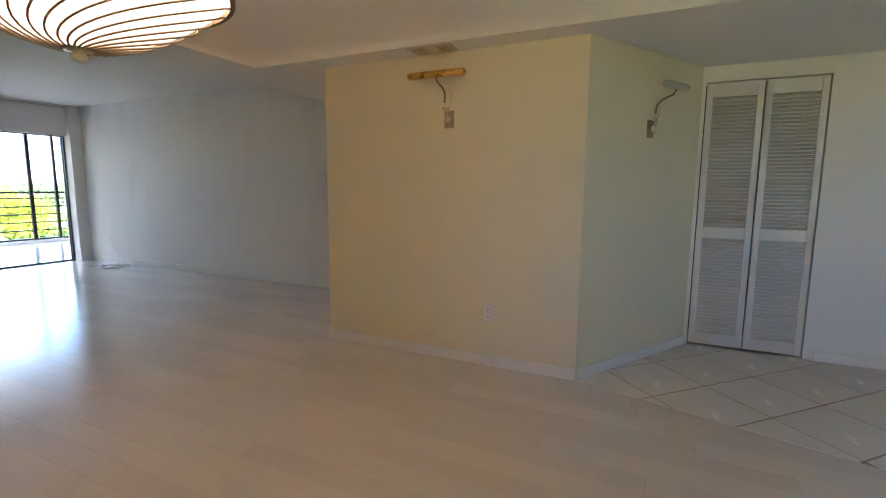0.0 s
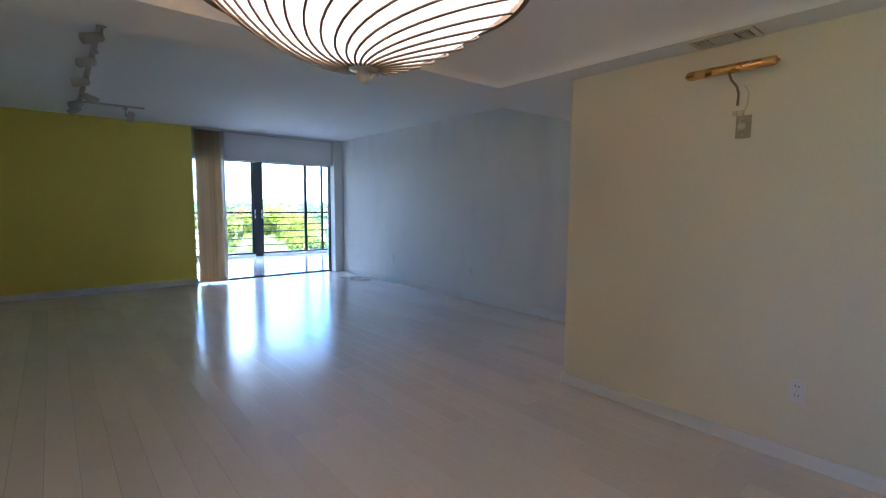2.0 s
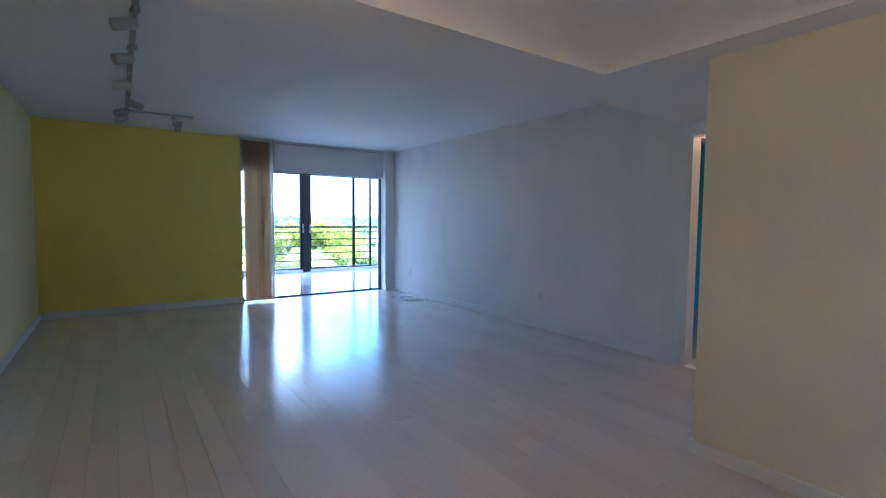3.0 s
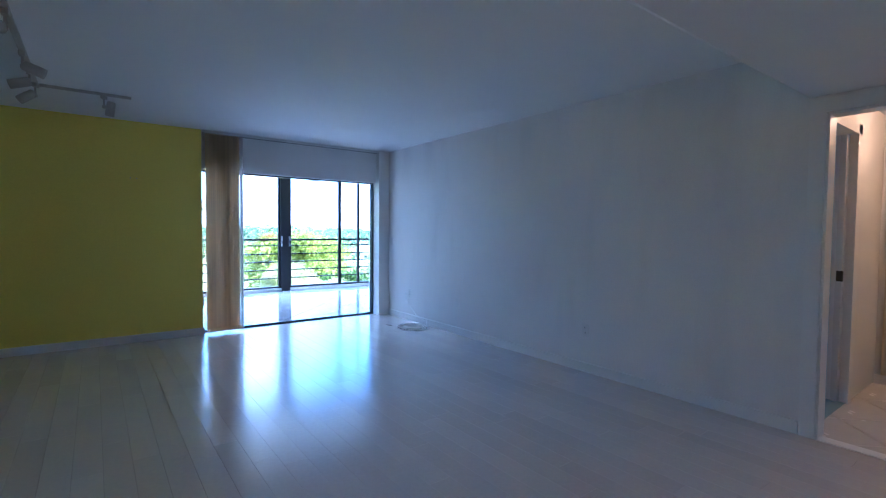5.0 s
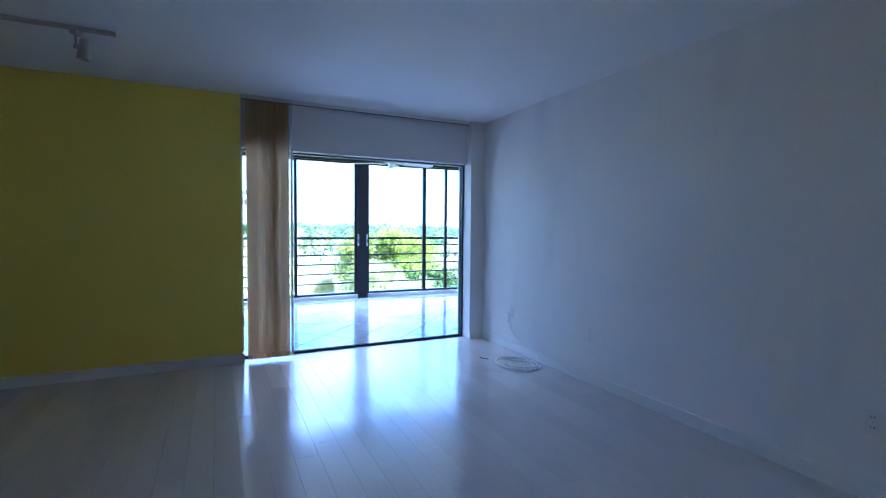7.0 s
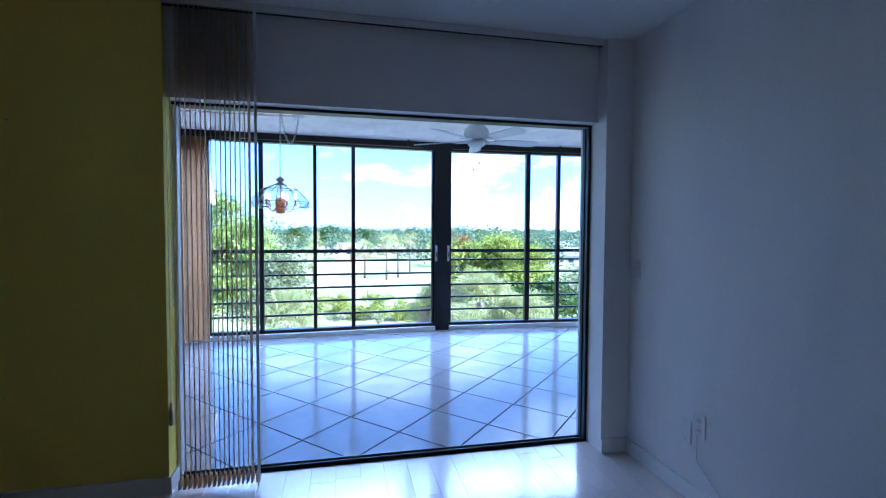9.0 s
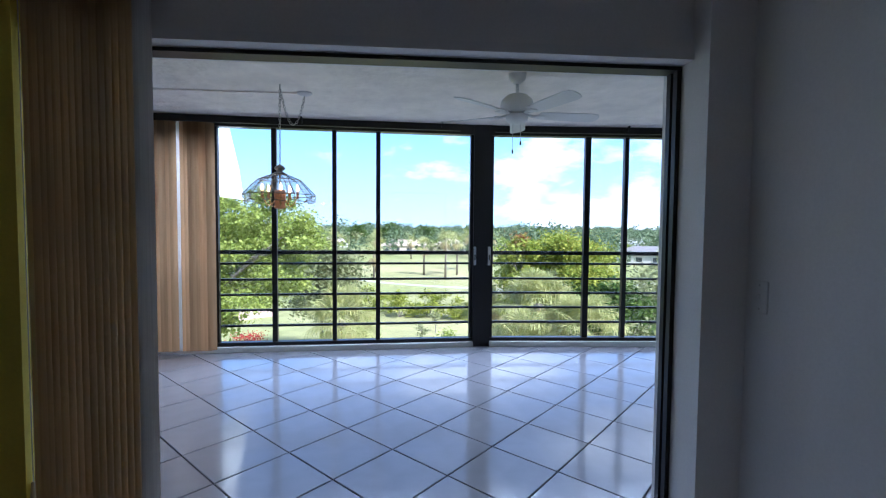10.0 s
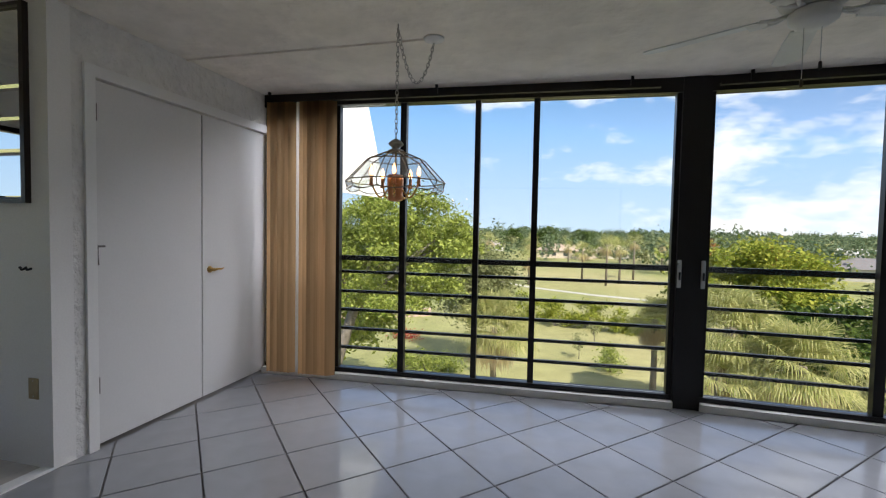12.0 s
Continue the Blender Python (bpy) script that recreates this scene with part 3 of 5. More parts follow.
la.energy, la.color, la.shadow_soft_size = 1.1, (1.0, 0.50, 0.20), 0.08
new("hall_lamp_light", la).location = (-2.0, 6.9, 2.2)


def picture_light(at, turn, metal, label, long=0.42):
    """A tubular picture light on a bent arm; faces -y before the turn."""
    t = thing("picture_light", at, label, "lamp")
    t.rotation_euler = (0, 0, turn)
    bm = bmesh.new()
    prof = [(-long / 2, 0.0), (-long / 2, 0.019), (-long / 2 + 0.012, 0.023), (long / 2 - 0.012, 0.023), (long / 2, 0.019), (long / 2, 0.0)]
    lathe(bm, [(max(r, 0), z) for z, r in prof], 18)
    bmesh.ops.rotate(bm, verts=bm.verts, cent=(0, 0, 0), matrix=Matrix.Rotation(radians(90), 3, "Y"))
    bmesh.ops.translate(bm, verts=bm.verts, vec=(0, -0.15, 0))
    shade = part("shade_tube", bm, metal, t, "", True)
    for s in (-1, 1):
        bm = bmesh.new()
        bmesh.ops.create_uvsphere(bm, u_segments=10, v_segments=6, radius=0.008)
        bmesh.ops.translate(bm, verts=bm.verts, vec=(s * (long / 2 + 0.006), -0.15, 0))
        part("end_knob", bm, metal, shade, "", True)
    bm = bmesh.new()
    tube(bm, [(0, -0.15, -0.02), (0.005, -0.13, -0.05), (0.008, -0.06, -0.07), (0.005, -0.02, -0.10), (0, -0.012, -0.16)], 0.006, 8)
    part("arm", bm, BRONZE, t, "dark bent arm", True)
    bm = bmesh.new()
    box(bm, -0.022, -0.012, -0.21, 0.0, 0.0, -0.185, 0.002)
    part("wall_bracket", bm, CREAM, t)
    bm = bmesh.new()
    box(bm, 0.01, -0.012, -0.21, 0.03, 0.0, -0.185, 0.002)
    part("wall_bracket", bm, CREAM, t)
    bm = bmesh.new()
    tube(bm, [(0.03, -0.02, -0.06), (0.05, -0.012, -0.10), (0.045, -0.008, -0.16), (0.02, -0.008, -0.22), (0.01, -0.01, -0.29)], 0.003, 6)
    part("cord", bm, IVORY, t, "", True)
    return t


picture_light((-0.543, 4.268, 1.962), 0, BRASS, "brass picture light mounted on the cream wall", 0.40)
picture_light((0.751, 4.862, 1.90), math.atan2(1.117, 0.66), PEWTER, "grey metal picture light on the angled wall", 0.27)


def wall_plate(at, turn, kind, material, label, name="outlet"):
    """A wall plate that faces -y before the turn: 'outlet', 'switch', 'round' or 'blank'."""
    t = thing(name, at, label, name.replace("_", " "))
    t.rotation_euler = (0, 0, turn)
    bm = bmesh.new()
    box(bm, -0.036, -0.006, -0.058, 0.036, 0.0, 0.058, 0.003)
    plate = part("cover_plate", bm, material, t)
    if kind == "outlet":
        for z in (-0.024, 0.024):
            bm = bmesh.new()
            box(bm, -0.017, -0.009, z - 0.014, 0.017, -0.0055, z + 0.014, 0.002)
            part("socket", bm, material, plate)
            bm = bmesh.new()
            for x in (-0.008, 0.006):
                box(bm, x, -0.0095, z - 0.004, x + 0.003, -0.0085, z + 0.007)
            part("slot", bm, DARK, plate)
    elif kind == "round":
        bm = bmesh.new()
        lathe(bm, [(0.0, -0.012), (0.02, -0.012), (0.022, 0.0), (0.0, 0.0)], 18)
        bmesh.ops.rotate(bm, verts=bm.verts, cent=(0, 0, 0), matrix=Matrix.Rotation(radians(-90), 3, "X"))
        bmesh.ops.translate(bm, verts=bm.verts, vec=(0, -0.017, 0))
        part("socket", bm, IVORY, plate, "round ivory clock socket", True)
    elif kind == "switch":
        bm = bmesh.new()
        box(bm, -0.005, -0.018, -0.008, 0.005, -0.0055, 0.01, 0.001)
        part("toggle", bm, material, plate)
    for z in ((0,) if kind == "outlet" else (-0.042, 0.042)):
        bm = bmesh.new()
        box(bm, -0.003, -0.0072, z - 0.003, 0.003, -0.0058, z + 0.003)
        part("screw", bm, STEEL, plate)
    return t


wall_plate((-0.511, 4.268, 1.692), 0, "round", TANP, "yellowed round clock outlet under the brass picture light")
wall_plate((-0.199, 4.268, 0.37), 0, "outlet", PLASTIC, "white duplex outlet low on the cream wall")
wall_plate((0.733, 4.831, 1.636), math.atan2(1.117, 0.66), "round", TANP, "yellowed outlet plate on the angled wall")
wall_plate((-4.126, YN, 0.382), 0, "outlet", PLASTIC, "white duplex outlet low on the white wall")
wall_plate((-6.015, YN, 0.395), 0, "blank", PLASTIC, "white cable jack plate on the white wall")
wall_plate((-7.20, YN, 0.335), 0, "blank", PLASTIC, "white phone jack plate above the coiled cable")
wall_plate((-7.11, YN, 0.397), 0, "outlet", PLASTIC, "white duplex outlet above the coiled cable")
wall_plate((-7.63, YN, 1.118), 0, "switch", PLASTIC, "white light switch beside the balcony opening", "light_switch")


def ceiling_vent():
    t = thing("ceiling_vent", (-0.59, 4.165, ZS), "beige metal ceiling vent with slats", "vent")
    bm = bmesh.new()
    for b in ((-0.15, -0.085, -0.008, 0.15, -0.06, 0), (-0.15, 0.06, -0.008, 0.15, 0.085, 0), (-0.15, -0.06, -0.008, -0.125, 0.06, 0), (0.125, -0.06, -0.008, 0.15, 0.06, 0)):
        box(bm, *b)
    part("frame", bm, IVORY, t)
    bm = boxes((-0.125, -0.06, -0.002, 0.125, 0.06, -0.0005))
    part("backing", bm, DARK, t)
    for k in range(4):
        bm = boxes((-0.06, -0.045 + 0.027 * k, -0.010, 0.055, -0.03 + 0.027 * k, -0.003))
        part("slat", bm, IVORY, t)
    for s in (-1, 1):
        for k in range(4):
            x = s * (0.072 + 0.014 * k)
            bm = boxes((x - 0.003, -0.055, -0.010, x + 0.003, 0.055, -0.003))
            part("slat", bm, IVORY, t)
    return t


ceiling_vent()


def louver_leaf(x0, x1):
    """One leaf of the bifold closet door, with a rail between two fields of slats."""
    t = thing("bifold_door", ((x0 + x1) / 2, 5.40, 0), "white louvered bifold closet door panel", "door", "bifold closet doors")
    w = (x1 - x0) / 2 - 0.004
    st = 0.042
    for s in (-1, 1):
        bm = bmesh.new()
        box(bm, min(s * w, s * (w - st)), -0.014, 0.02, max(s * w, s * (w - st)), 0.014, 2.012, 0.002)
        part("stile", bm, SATIN, t)
    for a, b in ((0.02, 0.11), (0.86, 0.945), (1.91, 2.012)):
        bm = bmesh.new()
        box(bm, -w + st, -0.013, a, w - st, 0.013, b, 0.002)
        part("rail", bm, SATIN, t)
    sh = bmesh.new()
    L = w - st
    v = [sh.verts.new(p) for p in ((-L, -0.016, -0.014), (L, -0.016, -0.014), (L, 0.014, 0.012), (-L, 0.014, 0.012), (-L, -0.014, -0.019), (L, -0.014, -0.019), (L, 0.016, 0.007), (-L, 0.016, 0.007))]
    for f in ((0, 1, 2, 3), (7, 6, 5, 4), (0, 4, 5, 1), (1, 5, 6, 2), (2, 6, 7, 3), (3, 7, 4, 0)):
        sh.faces.new([v[i] for i in f])
    me = mesh_of("slat", sh, SATIN)
    for a, b in ((0.11, 0.86), (0.945, 1.91)):
        k = int((b - a) / 0.0265)
        for i in range(k):
            ob = new("slat", me)
            ob.parent, ob.location = t, (0, 0, a + (i + 0.5) * (b - a) / k)
    return t


louver_leaf(1.09, 1.460)
louver_leaf(1.462, 1.832)
# near-black panel behind the louvers, the closet's shade put into its colour
structure("closet_shade_panel", boxes((1.065, 5.965, 0, 1.995, 6.064, 2.3)), DARK)


# ---- living room: track lights ----
def track_head(at, turn, tilt):
    t = thing("track_spotlight", at, "white cylinder spotlight hanging from the ceiling track", "spotlight", "track spotlights")
    t.rotation_euler = (0, 0, turn)
    bm = bmesh.new()
    box(bm, -0.018, -0.03, -0.03, 0.018, 0.03, 0.0, 0.004)
    tube(bm, [(0, 0, -0.03), (0, 0, -0.09)], 0.008, 8)
    box(bm, -0.012, -0.012, -0.11, 0.03, 0.012, -0.085, 0.003)
    part("bracket", bm, TRACKW, t)
    bm = bmesh.new()
    lathe(bm, [(0.0, 0.055), (0.022, 0.055), (0.033, 0.045), (0.035, -0.07), (0.031, -0.07), (0.029, -0.045), (0.0, -0.045)], 20)
    bmesh.ops.rotate(bm, verts=bm.verts, cent=(0, 0, 0), matrix=Matrix.Rotation(tilt, 3, "Y"))
    bmesh.ops.translate(bm, verts=bm.verts, vec=(0.05, 0, -0.105))
    can = part("can", bm, TRACKW, t, "white cylinder can", True)
    bm = bmesh.new()
    lathe(bm, [(0.0, -0.046), (0.028, -0.047), (0.028, -0.052), (0.0, -0.056)], 16)
    bmesh.ops.rotate(bm, verts=bm.verts, cent=(0, 0, 0), matrix=Matrix.Rotation(tilt, 3, "Y"))
    bmesh.ops.translate(bm, verts=bm.verts, vec=(0.05, 0, -0.105))
    part("bulb", bm, STEEL, can, "unlit reflector bulb", True)
    return t


t = thing("light_track", (-6.63, 1.80, ZC), "white L-shaped ceiling light track", "light track")
bm = bmesh.new()
box(bm, -0.018, -0.018, -0.02, 3.5, 0.018, 0, 0.003)
part("long_track", bm, TRACKW, t)
bm = bmesh.new()
box(bm, -0.018, 0.02, -0.02, 0.018, 0.65, 0, 0.003)
part("short_track", bm, TRACKW, t)
for x, turn, tilt in ((-3.5, -1.2, 1.2), (-4.2, -1.1, 1.25), (-4.95, -1.6, 1.35), (-5.7, 1.5, 1.2), (-6.15, -1.4, 1.2), (-6.55, -1.9, 1.0)):
    track_head((x, 1.80, ZC - 0.02), turn, -tilt)
track_head((-6.63, 2.25, ZC - 0.02), 1.2, 0.15)


# ---- living room: blinds ----
def blind_stack(name, ys, x_of, angle, z0, z1, width, material, label, wobble, last=None):
    t = thing(name, (0, 0, 0), label, "blinds")
    me = None
    for k, y in enumerate(ys):
        bm = bmesh.new()
        cols = []
        for i in range(5):
            s = i / 4 - 0.5
            cols.append((s * width, 0.004 * (1 - 4 * s * s)))
        lo = [bm.verts.new((a, b, z0)) for a, b in cols]
        hi = [bm.verts.new((a, b, z1)) for a, b in cols]
        for i in range(4):
            bm.faces.new((lo[i], lo[i + 1], hi[i + 1], hi[i]))
        bmesh.ops.solidify(bm, geom=bm.faces[:], thickness=0.0012)
        if me is None:
            me = mesh_of("slat", bm, material, True)
        else:
            bm.free()
        if last and k == len(ys) - 1:
            me = me.copy()
            me.materials[0] = last
        ob = new("slat", me)
        ob.parent, ob.location = t, (x_of(y), y, 0)
        ob.rotation_euler = (0, 0, angle + random.Random(k).uniform(-wobble, wobble))
        if last and k == len(ys) - 1:
            ob.location, ob.rotation_euler = (x_of(y) + 0.035, y + 0.014, 0), (0, 0, radians(3))
            ob.scale = (1.5, 1.0, 1.0)
    return t


LB = blind_stack("vertical_blinds", [3.262 + 0.0229 * k for k in range(17)], lambda y: -7.735, radians(16), 0.035, 2.43, 0.086, SLAT, "tan fabric vertical blinds stacked open beside the yellow wall", 0.06, SLAT_W)
bm = bmesh.new()
for k in range(17):
    y = 3.262 + 0.0229 * k
    box(bm, -7.765, y - 0.004, 0.03, -7.705, y + 0.004, 0.075)
part("bottom_weights", bm, SLAT, LB)["kind"] = "stuff"
t = thing("blind_headrail", (0, 0, 0), "white blind headrail along the ceiling", "headrail")
part("rail", boxes((-7.758, 3.215, 2.432, -7.713, 5.575, ZC - 0.002)), PLASTIC, t)
part("slot", boxes((-7.743, 3.215, 2.429, -7.728, 5.575, 2.4325)), DARK, t)
t = thing("pull_cord_loop", (-7.79, 3.222, 0), "white looped pull cord with a hanging tassel", "cord")
bm = bmesh.new()
tube(bm, [(0, 0, 2.43), (0, 0, 0.95), (0.004, 0.015, 0.93), (0.008, 0.03, 0.95), (0.008, 0.03, 2.43)], 0.002, 6)
tube(bm, [(0.02, -0.01, 2.43), (0.02, -0.01, 0.45)], 0.002, 6)
part("loop", bm, PLASTIC, t, "", True)
bm = bmesh.new()
lathe(bm, [(0.0, 0.46), (0.006, 0.455), (0.012, 0.36), (0.010, 0.34), (0.0, 0.335)], 12, 0.02, -0.01)
part("tassel", bm, IVORY, t, "", True)

# cable coil on the floor
t = thing("cable_coil", (-6.62, 5.51, 0.0), "loosely coiled white cable on the floor", "cable")
bm = bmesh.new()
rng = random.Random(11)
pts = []
for k in range(150):
    a = k * 0.26
    r = 0.15 + 0.05 * math.sin(k * 0.13) + rng.uniform(-0.004, 0.004)
    pts.append((1.25 * r * math.cos(a) + 0.03 * math.sin(k * 0.05), r * math.sin(a), 0.006 + 0.012 * (1 + math.sin(k * 0.21)) * (k / 150)))
pts += [(0.1, 0.14, 0.03), (0.02, 0.20, 0.08), (-0.1, 0.235, 0.05), (-0.3, 0.24, 0.10), (-0.5, 0.247, 0.22), (-0.505, 0.25, 0.35)]
tube(bm, pts, 0.0032, 6)
part("loops", bm, PLASTIC, t, "", True)
bm = bmesh.new()
tube(bm, [(-0.28, -0.16, 0.006), (-0.34, -0.2, 0.006), (-0.38, -0.19, 0.006)], 0.003, 6)
part("loose_end", bm, DARK, t, "", True)

# two wall anchors left in the yellow wall
for y in (2.494, 2.552):
    t = thing("wall_anchor", (XY, y, 1.84), "small bare steel screw in the yellow wall", "screw", "screws in the yellow wall")
    bm = bmesh.new()
    tube(bm, [(0, 0, 0), (0.012, 0, 0.002)], 0.005, 8)
    part("shank", bm, STEEL, t)

# ---- sliding door of the balcony opening ----
t = thing("door_track", (0, 0, 0), "dark aluminium sliding door frame", "door frame")
for name, b in (("bottom_track", (-7.935, 3.206, -0.01, -7.865, 5.588, 0.006)), ("track_rib", (-7.92, 3.206, 0.006, -7.915, 5.565, 0.02)), ("track_rib", (-7.885, 3.206, 0.006, -7.88, 5.565, 0.02)), ("head_track", (-7.94, 3.206, 1.984, -7.865, 5.588, 1.998)), ("side_jamb", (-7.935, 5.566, 0.006, -7.907, 5.588, 1.984)), ("side_jamb", (-7.896, 5.570, 0.006, -7.868, 5.588, 1.984))):
    part(name, boxes(b), BLACK, t)


part("fixed_jamb", boxes((-7.935, 3.206, 0.006, -7.868, 3.222, 1.984)), TRIM, t, "white painted jamb")


# ---- hallway and bedroom door ----
t = thing("pocket_door", (-2.53, 6.70, 0.0), "white pocket door half slid into the wall", "door")
bm = bmesh.new()
box(bm, -0.02, -0.045, 0.012, 0.02, 0.4, 2.03, 0.003)
part("leaf", bm, SATIN, t)
part("pull", boxes((-0.012, -0.05, 0.93, 0.024, -0.02, 1.01)), DARK, t, "dark recessed pull")
t = thing("mirror_closet_door", (0, 7.575, 0), "mirrored closet door with a cream frame", "mirror")
MIRROR, nt, b = nodes_of("silvered mirror")
b.inputs["Base Color"].default_value = (0.9, 0.92, 0.9, 1)
b.inputs["Metallic"].default_value, b.inputs["Roughness"].default_value = 1.0, 0.02
part("mirror_pane", boxes((-2.38, -0.006, 0.12, -1.62, 0.0, 2.08)), MIRROR, t)
for b in ((-2.42, -0.02, 0.08, -2.38, 0.02, 2.12), (-1.62, -0.02, 0.08, -1.58, 0.02, 2.12), (-2.38, -0.02, 2.08, -1.62, 0.02, 2.12), (-2.38, -0.02, 0.08, -1.62, 0.02, 0.12)):
    part("frame_bar", boxes(b), CREAM, t)
part("floor_track", boxes((-2.46, -0.04, 0.0, -1.58, 0.025, 0.08)), TRIM, t)


# ---- balcony: post, doors, blinds ----
t = thing("corner_post", (0, 0, 0), "black aluminium post between the window runs", "post")
bm = bmesh.new()
prism(bm, [(-11.30, 5.272), (-11.30, 5.468), (-11.46, 5.468), (-11.46, 5.272)], 0.0, ZB - 0.002)
part("column", bm, BLACK, t)
for y in (5.288, 5.452):
    bm = bmesh.new()
    box(bm, -11.298, y - 0.014, 0.93, -11.28, y + 0.014, 1.14, 0.004)
    plate = part("latch_plate", bm, STEEL, t, "steel latch plate")
    bm = bmesh.new()
    box(bm, -11.282, y - 0.006, 0.99, -11.265, y + 0.006, 1.05, 0.002)
    part("latch", bm, BLACK, plate)


def storage_door(x0, x1, hinge):
    t = thing("storage_door", ((x0 + x1) / 2, YB - 0.034, 0), "white flush storage door, closed", "door", "double storage doors")
    w = (x1 - x0) / 2 - 0.006
    bm = bmesh.new()
    box(bm, -w, -0.02, 0.018, w, 0.02, 2.160, 0.002)
    leaf = part("leaf", bm, SATIN, t)
    if hinge:
        for z in (1.98, 1.15, 0.37):
            bm = bmesh.new()
            tube(bm, [(w + 0.002, 0.026, z - 0.05), (w + 0.002, 0.026, z + 0.05)], 0.007, 10)
            box(bm, w - 0.02, 0.019, z - 0.05, w + 0.004, 0.0225, z + 0.05)
            part("hinge", bm, AGED, leaf, "steel hinge")
        bm = bmesh.new()
        tube(bm, [(w + 0.03, 0.04, 1.20), (w - 0.04, 0.045, 1.20)], 0.006, 8)
        tube(bm, [(w, 0.03, 1.21), (w, 0.04, 1.09)], 0.008, 8)
        part("slide_bolt", bm, AGED, leaf, "steel swing latch")
    else:
        bm = bmesh.new()
        lathe(bm, [(0.0, 0.0), (0.026, 0.0), (0.026, 0.008), (0.014, 0.018), (0.012, 0.05), (0.0, 0.05)], 18)
        bmesh.ops.rotate(bm, verts=bm.verts, cent=(0, 0, 0), matrix=Matrix.Rotation(radians(-90), 3, "X"))
        bmesh.ops.translate(bm, verts=bm.verts, vec=(w - 0.07, 0.02, 0.993))
        part("rosette", bm, BRASS, leaf, "brass rosette", True)
        bm = bmesh.new()
        tube(bm, [(w - 0.07, 0.062, 0.993), (w - 0.11, 0.066, 0.996), (w - 0.15, 0.062, 0.992), (w - 0.18, 0.058, 0.998)], [0.011, 0.008, 0.007, 0.006], 10)
        part("lever_handle", bm, BRASS, leaf, "brass lever handle", True)
    return t


storage_door(-10.41, -9.57, True)
storage_door(-11.185, -10.41, False)
structure("trim_storage", boxes((-9.567, YB - 0.048, 0, -9.505, YB + 0.016, 2.235), (-11.20, YB + 0.0, 2.17, -9.567, YB + 0.016, 2.235), (-11.20, YB - 0.048, 0, -11.187, YB + 0.016, 2.17)), TRIM, "white painted casing of the storage doors")
BB = blind_stack("balcony_blinds", [1.925 + 0.034 * k for k in range(7)] + [2.235 + 0.036 * k for k in range(8)], lambda y: left_line(y) + 0.13, radians(-48), 0.04, 2.415, 0.088, SLAT_B, "brown striped vertical blinds stacked at the window corner", 0.16)
# pale strip put in for the light gap between the two stacks
bm = bmesh.new()
box(bm, -0.004, -0.019, 0.04, 0.004, 0.019, 2.415, 0.001)
part("edge_slat", bm, SLAT_W, BB, "pale strip for the light gap between the stacks", at=(left_line(2.18) + 0.13, 2.178, 0))
t = thing("balcony_headrail", (0, 0, 0), "slim dark blind rail under the balcony ceiling", "headrail")
bm = bmesh.new()
prism(bm, [(left_line(1.88) + 0.11, 1.88), (left_line(5.1) + 0.11, 5.1), (left_line(5.1) + 0.15, 5.1), (left_line(1.88) + 0.15, 1.88)][::-1], 2.417, 2.433)
part("rail", bm, BLACK, t)
bm = bmesh.new()
prism(bm, [(right_line(5.5) + 0.11, 5.5), (right_line(8.5) + 0.11, 8.5), (right_line(8.5) + 0.15, 8.5), (right_line(5.5) + 0.15, 5.5)][::-1], 2.417, 2.433)
part("rail", bm, BLACK, t)
for x, y in [(left_line(y), y) for y in (1.9, 3.4, 4.9)] + [(right_line(y), y) for y in (5.7, 7.0, 8.3)]:
    part("clip", boxes((x + 0.12, y - 0.01, 2.433, x + 0.14, y + 0.01, ZB)), BLACK, t)

# alcove mirror, hook and plate
t = thing("wall_mirror", (XA, 1.185, 1.435), "dark wooden mirror hanging on the alcove wall", "mirror")
WOOD = surface("dark stained wood", (0.03, 0.02, 0.015), 0.35, vary=0.2, scale=10)
for b in ((0, -0.5, 0, 0.03, -0.48, 1.05), (0, 0.46, 0, 0.03, 0.49, 1.05), (0, -0.48, 1.03, 0.03, 0.46, 1.05), (0, -0.48, 0, 0.03, 0.46, 0.02)):
    part("frame_bar", boxes(b), WOOD, t)
for i in range(3):
    for j, (za, zb) in enumerate(((0.02, 0.27), (0.27, 0.44), (0.44, 0.61), (0.61, 1.03))):
        bm = bmesh.new()
        ya, yb = -0.48 + 0.3133 * i, -0.48 + 0.3133 * (i + 1)
        o = [(0.008, ya + 0.001, za + 0.001), (0.008, yb - 0.001, za + 0.001), (0.008, yb - 0.001, zb - 0.001), (0.008, ya + 0.001, zb - 0.001)]
        q = [(0.014, ya + 0.018, za + 0.018), (0.014, yb - 0.018, za + 0.018), (0.014, yb - 0.018, zb - 0.018), (0.014, ya + 0.018, zb - 0.018)]
        back = [bm.verts.new((0.002, p[1], p[2])) for p in o]
        o, q = [bm.verts.new(p) for p in o], [bm.verts.new(p) for p in q]
        bm.faces.new(q)
        bm.faces.new(back[::-1])
        for k in range(4):
            bm.faces.new((o[k], o[(k + 1) % 4], q[(k + 1) % 4], q[k]))
            bm.faces.new((back[k], back[(k + 1) % 4], o[(k + 1) % 4], o[k]))
        part("mirror_pane", bm, MIRROR, t)
wall_plate((XA, 1.67, 0.432), radians(90), "blank", TANP, "tan blank plate low on the alcove wall")
t = thing("coat_hook", (XA, 1.646, 1.085), "small dark double coat hook", "hook")
bm = bmesh.new()
for y in (-0.02, 0.02):
    bm = bmesh.new()
    tube(bm, [(0, y, 0), (0.02, y, -0.006), (0.03, y, 0.01)], 0.007, 8)
    part("prong", bm, DARK, t)


